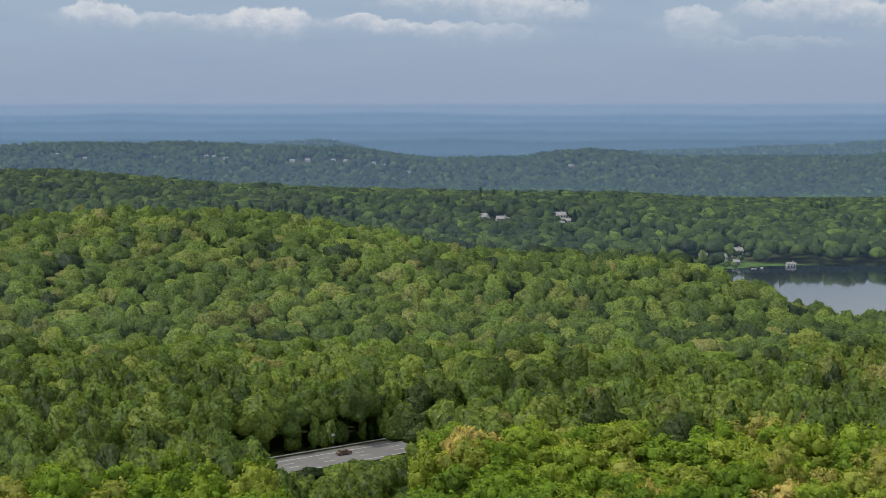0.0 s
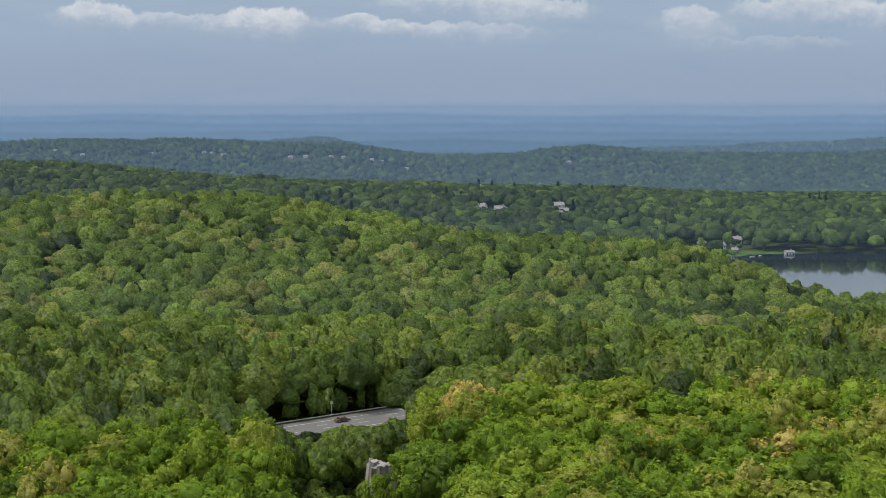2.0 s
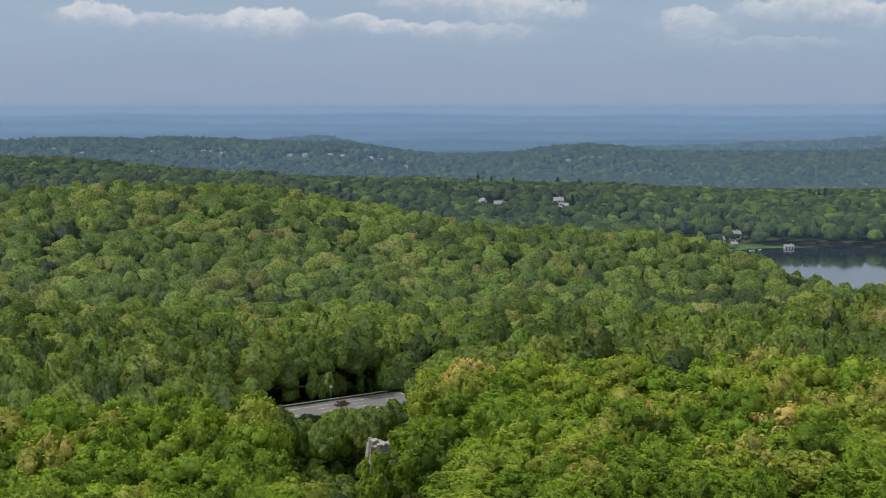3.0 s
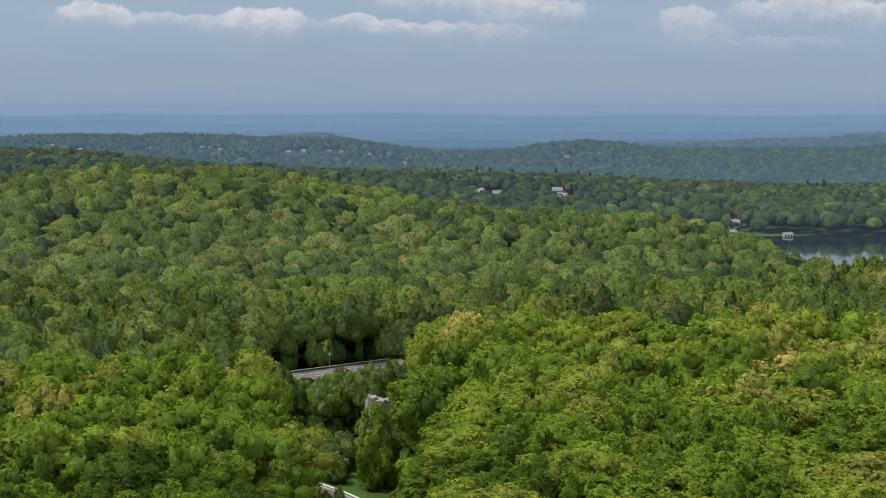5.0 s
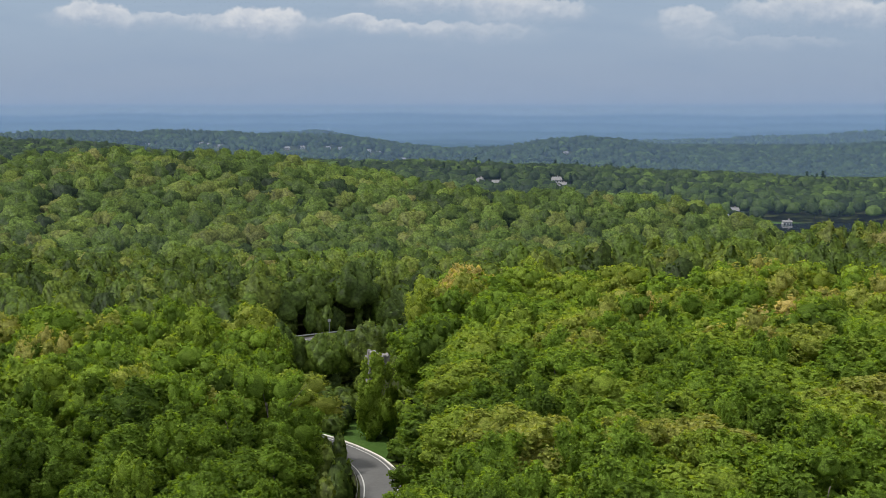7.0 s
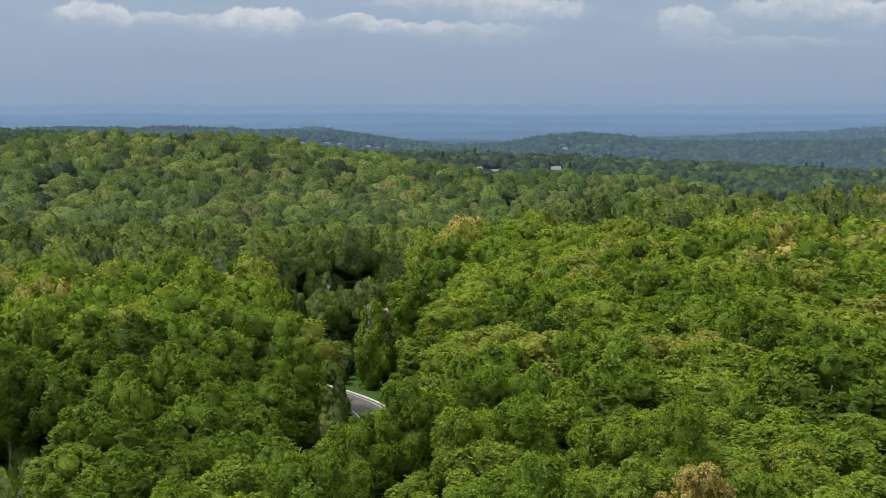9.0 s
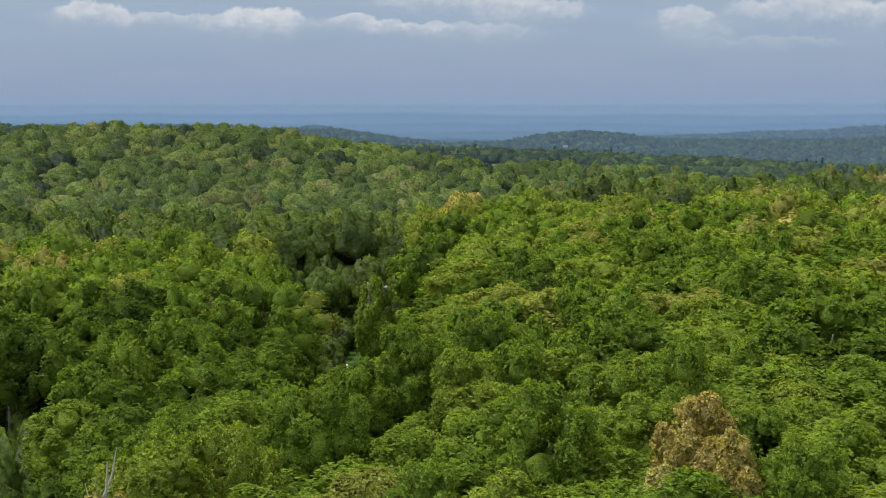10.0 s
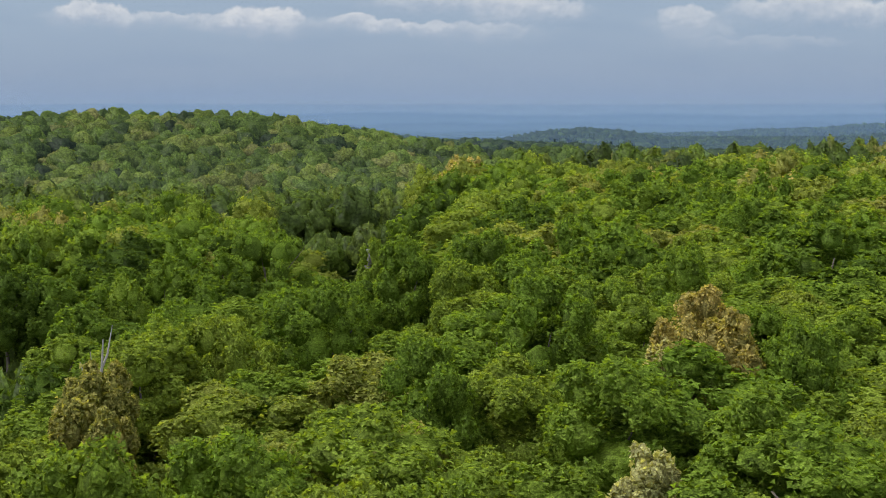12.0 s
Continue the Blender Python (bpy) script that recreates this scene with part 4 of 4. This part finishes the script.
# ---- conifers round the town ----
def conifer(seed, height, wide):
    rng = np.random.default_rng(seed)
    root = tagged(new("conifer"), "dark green conifer standing among town gardens", "tree", "conifers")
    bm = bmesh.new()
    tube(bm, [Vector((0, 0, 0)), Vector((0, 0, height * 0.5)), Vector((0, 0, height * 0.97))], [0.35, 0.22, 0.04], 6)
    part("trunk", bm, M_BARK, root)
    n = 420
    h = rng.uniform(0.08, 1, n) ** 0.8
    a = rng.uniform(0, math.tau, n)
    r = (1 - h) * wide * 0.5 * rng.uniform(0.6, 1.1, n) + 0.1
    p = np.stack([r * np.cos(a), r * np.sin(a), h * height], -1)
    out = np.stack([np.cos(a), np.sin(a), -0.25 + 0 * a], -1)
    side = np.stack([-np.sin(a), np.cos(a), 0 * a], -1)
    s = 1.5 * rng.uniform(0.6, 1.2, n)[:, None]
    tri = np.stack([p + out * s, p - out * s * 0.4 + side * s * 0.5, p - out * s * 0.4 - side * s * 0.5], 1).reshape(-1, 3)
    nn = np.repeat(out * 0.8 + np.array([0, 0, 0.6]), 3, 0)
    me = crown_mesh("crown", tri, np.arange(len(tri)).reshape(-1, 3), nn / np.linalg.norm(nn, axis=1)[:, None], 0.02, M_LEAF_ONE)
    new("crown", me).parent = root
    return root


CONIFER_ROWS = [(30 + k * 9.5 + (k * 37 % 11), 1480 + (k * 53 % 90), 1.0 + (k * 29 % 10) * 0.04) for k in range(20)]
CONIFER_ROWS += [(425 + k * 5 + (k * 17 % 4), 1545 + (k * 31 % 30), 1.25 + (k % 3) * 0.1) for k in range(6)]
CONIFER_ROWS += [(-205 + k * 8 + (k * 23 % 7), 1205 + (k * 41 % 60), 1.15 + (k * 13 % 5) * 0.06) for k in range(16)]
first = conifer(1, 16, 8)
second = conifer(2, 18, 9)
for k, (x, y, up) in enumerate(((34, 1252, 1.0), (28, 1262, 1.1), (46, 1240, 0.9), (126, 1262, 1.0), (131, 1270, 1.15), (122, 1242, 0.8), (72, 1300, 1.1), (84, 1330, 1.0),
                                (240, 1150, 1.0), (248, 1165, 1.2), (270, 1175, 1.0), (320, 1120, 0.9), (20, 1320, 1.2), (5, 1340, 1.1), (-60, 1280, 1.0), (-75, 1290, 1.2), (-110, 1300, 1.1), (600, 2050, 1.2), (612, 2060, 1.3), (590, 2060, 1.1), *CONIFER_ROWS)):
    m = pose(x, y, float(ground_z(x, y)), 0, 0, k * 50) @ Matrix.Diagonal((up, up, up, 1))
    if k < 2:
        (first, second)[k].matrix_basis = m
    else:
        copy_thing((first, second)[k % 2], m)


# ---- small things ----
def car(x, y, z, turn, paint):
    """A parked-looking saloon: body, cabin glass, wheels with rims, lamps."""
    root = tagged(new("car"), "dark saloon car on the grey highway", "car")
    root.matrix_basis = pose(x, y, z, 0, 0, turn)
    bm = bmesh.new()
    side = [(-2.3, 0.35), (-2.3, 0.85), (-1.7, 0.95), (-1.1, 1.42), (0.5, 1.42), (1.2, 0.95), (2.15, 0.82), (2.3, 0.55), (2.3, 0.35)]
    rows = [[bm.verts.new((px, w * (0.88 if pz > 1.0 else 1.0), pz)) for px, pz in side] for w in (-0.9, 0.9)]
    for i in range(len(side)):
        k = (i + 1) % len(side)
        bm.faces.new((rows[0][i], rows[0][k], rows[1][k], rows[1][i]))
    bm.faces.new(rows[0][::-1])
    bm.faces.new(rows[1])
    bmesh.ops.recalc_face_normals(bm, faces=bm.faces)
    bmesh.ops.bevel(bm, geom=bm.edges[:], offset=0.05, segments=2)
    part("body", bm, paint, root)
    for w in (-1, 1):
        bm = bmesh.new()
        box(bm, 1.5, 0.04, 0.36, (-0.3, w * 0.83, 1.17))
        part("side_window", bm, M_PANE, root)
    for px, lean in ((0.92, 38), (-1.45, -40)):
        bm = bmesh.new()
        box(bm, 0.04, 1.4, 0.55)
        bmesh.ops.rotate(bm, matrix=Matrix.Rotation(radians(-lean), 3, "Y"), verts=bm.verts)
        bmesh.ops.translate(bm, vec=(px, 0, 1.22), verts=bm.verts)
        part("windscreen", bm, M_PANE, root)
    for px in (-1.45, 1.45):
        for w in (-0.85, 0.85):
            bm = bmesh.new()
            bmesh.ops.create_cone(bm, cap_ends=True, segments=18, radius1=0.33, radius2=0.33, depth=0.22, matrix=Matrix.Translation((px, w, 0.33)) @ Matrix.Rotation(radians(90), 4, "X"))
            bmesh.ops.bevel(bm, geom=bm.edges[:], offset=0.025, segments=1)
            wheel = part("wheel", bm, M_RUBBER, root)
            bm = bmesh.new()
            bmesh.ops.create_cone(bm, cap_ends=True, segments=12, radius1=0.2, radius2=0.2, depth=0.04, matrix=Matrix.Translation((px, w * 1.13, 0.33)) @ Matrix.Rotation(radians(90), 4, "X"))
            part("rim", bm, M_STEEL, wheel)
    for px, mat, word in ((2.29, M_LINE, "headlight"), (-2.29, M_BRICKISH, "tail_light")):
        for w in (-0.62, 0.62):
            bm = bmesh.new()
            box(bm, 0.08, 0.36, 0.16, (px, w, 0.66))
            part(word, bm, mat, root)


car(-29.6, 386.0, 0.29, 34, M_CAR)


def sign_post(x, y, z):
    root = tagged(new("sign_post"), "grey roadside post with a small sign back", "sign post")
    root.matrix_basis = pose(x, y, z, 0, 0, 30)
    bm = bmesh.new()
    tube(bm, [Vector((0, 0, 0)), Vector((0, 0, 4.6))], [0.09, 0.08], 8)
    part("post", bm, M_STEEL, root)
    bm = bmesh.new()
    box(bm, 1.0, 0.05, 0.8, (0, -0.1, 4.1))
    bmesh.ops.bevel(bm, geom=bm.edges[:], offset=0.02, segments=1)
    part("panel", bm, M_STEEL, root)


sign_post(-33.5, 394.0, 0.1)


def dock(x, y):
    """A plank landing stage on posts over the lake."""
    root = tagged(new("dock"), "grey weathered plank dock over the lake", "dock")
    root.matrix_basis = pose(x, y, LAKE_Z, 0, 0, -20)
    for k in range(14):
        bm = bmesh.new()
        box(bm, 2.2, 0.52, 0.1, (0, -k * 0.6, 0.75))
        part("plank", bm, M_PLANK, root)
    for k in range(0, 14, 4):
        for w in (-1.0, 1.0):
            bm = bmesh.new()
            tube(bm, [Vector((w, -k * 0.6, -1.5)), Vector((w, -k * 0.6, 1.2))], [0.12, 0.12], 6)
            part("post", bm, M_POST, root)


M_PLANK = surface("silvered_planks", [(0.28, 0.27, 0.25), (0.42, 0.40, 0.38)], 1.5, 0.9)
dock(262, 1078)


def boat(x, y, turn):
    root = tagged(new("rowing_boat"), "small white open boat moored at the shore", "boat", "boats")
    root.matrix_basis = pose(x, y, LAKE_Z + 0.1, 0, 0, turn)
    bm = bmesh.new()
    rings = []
    for t in (-1, -0.5, 0, 0.5, 0.85, 1.0):
        w = 0.85 * math.sqrt(max(0.02, 1 - max(0, t) ** 2 * 0.98))
        rings.append([bm.verts.new((t * 2.4, w * a, h + 0.15 * max(0, t))) for a, h in ((1, 0.6), (0.75, 0.0), (0, -0.15), (-0.75, 0.0), (-1, 0.6), (-0.88, 0.58), (-0.65, 0.1), (0, 0.0), (0.65, 0.1), (0.88, 0.58))])
    for a, b in zip(rings, rings[1:]):
        for i in range(10):
            bm.faces.new((a[i], b[i], b[(i + 1) % 10], a[(i + 1) % 10]))
    bm.faces.new(rings[0])
    bm.faces.new(rings[-1][::-1])
    bmesh.ops.recalc_face_normals(bm, faces=bm.faces)
    part("hull", bm, M_WALLS, root)
    for t in (-0.8, 0.5):
        bm = bmesh.new()
        box(bm, 0.3, 1.4, 0.05, (t, 0, 0.4))
        part("thwart", bm, M_PLANK, root)


boat(254, 1072, 20)
boat(352, 1000, 70)
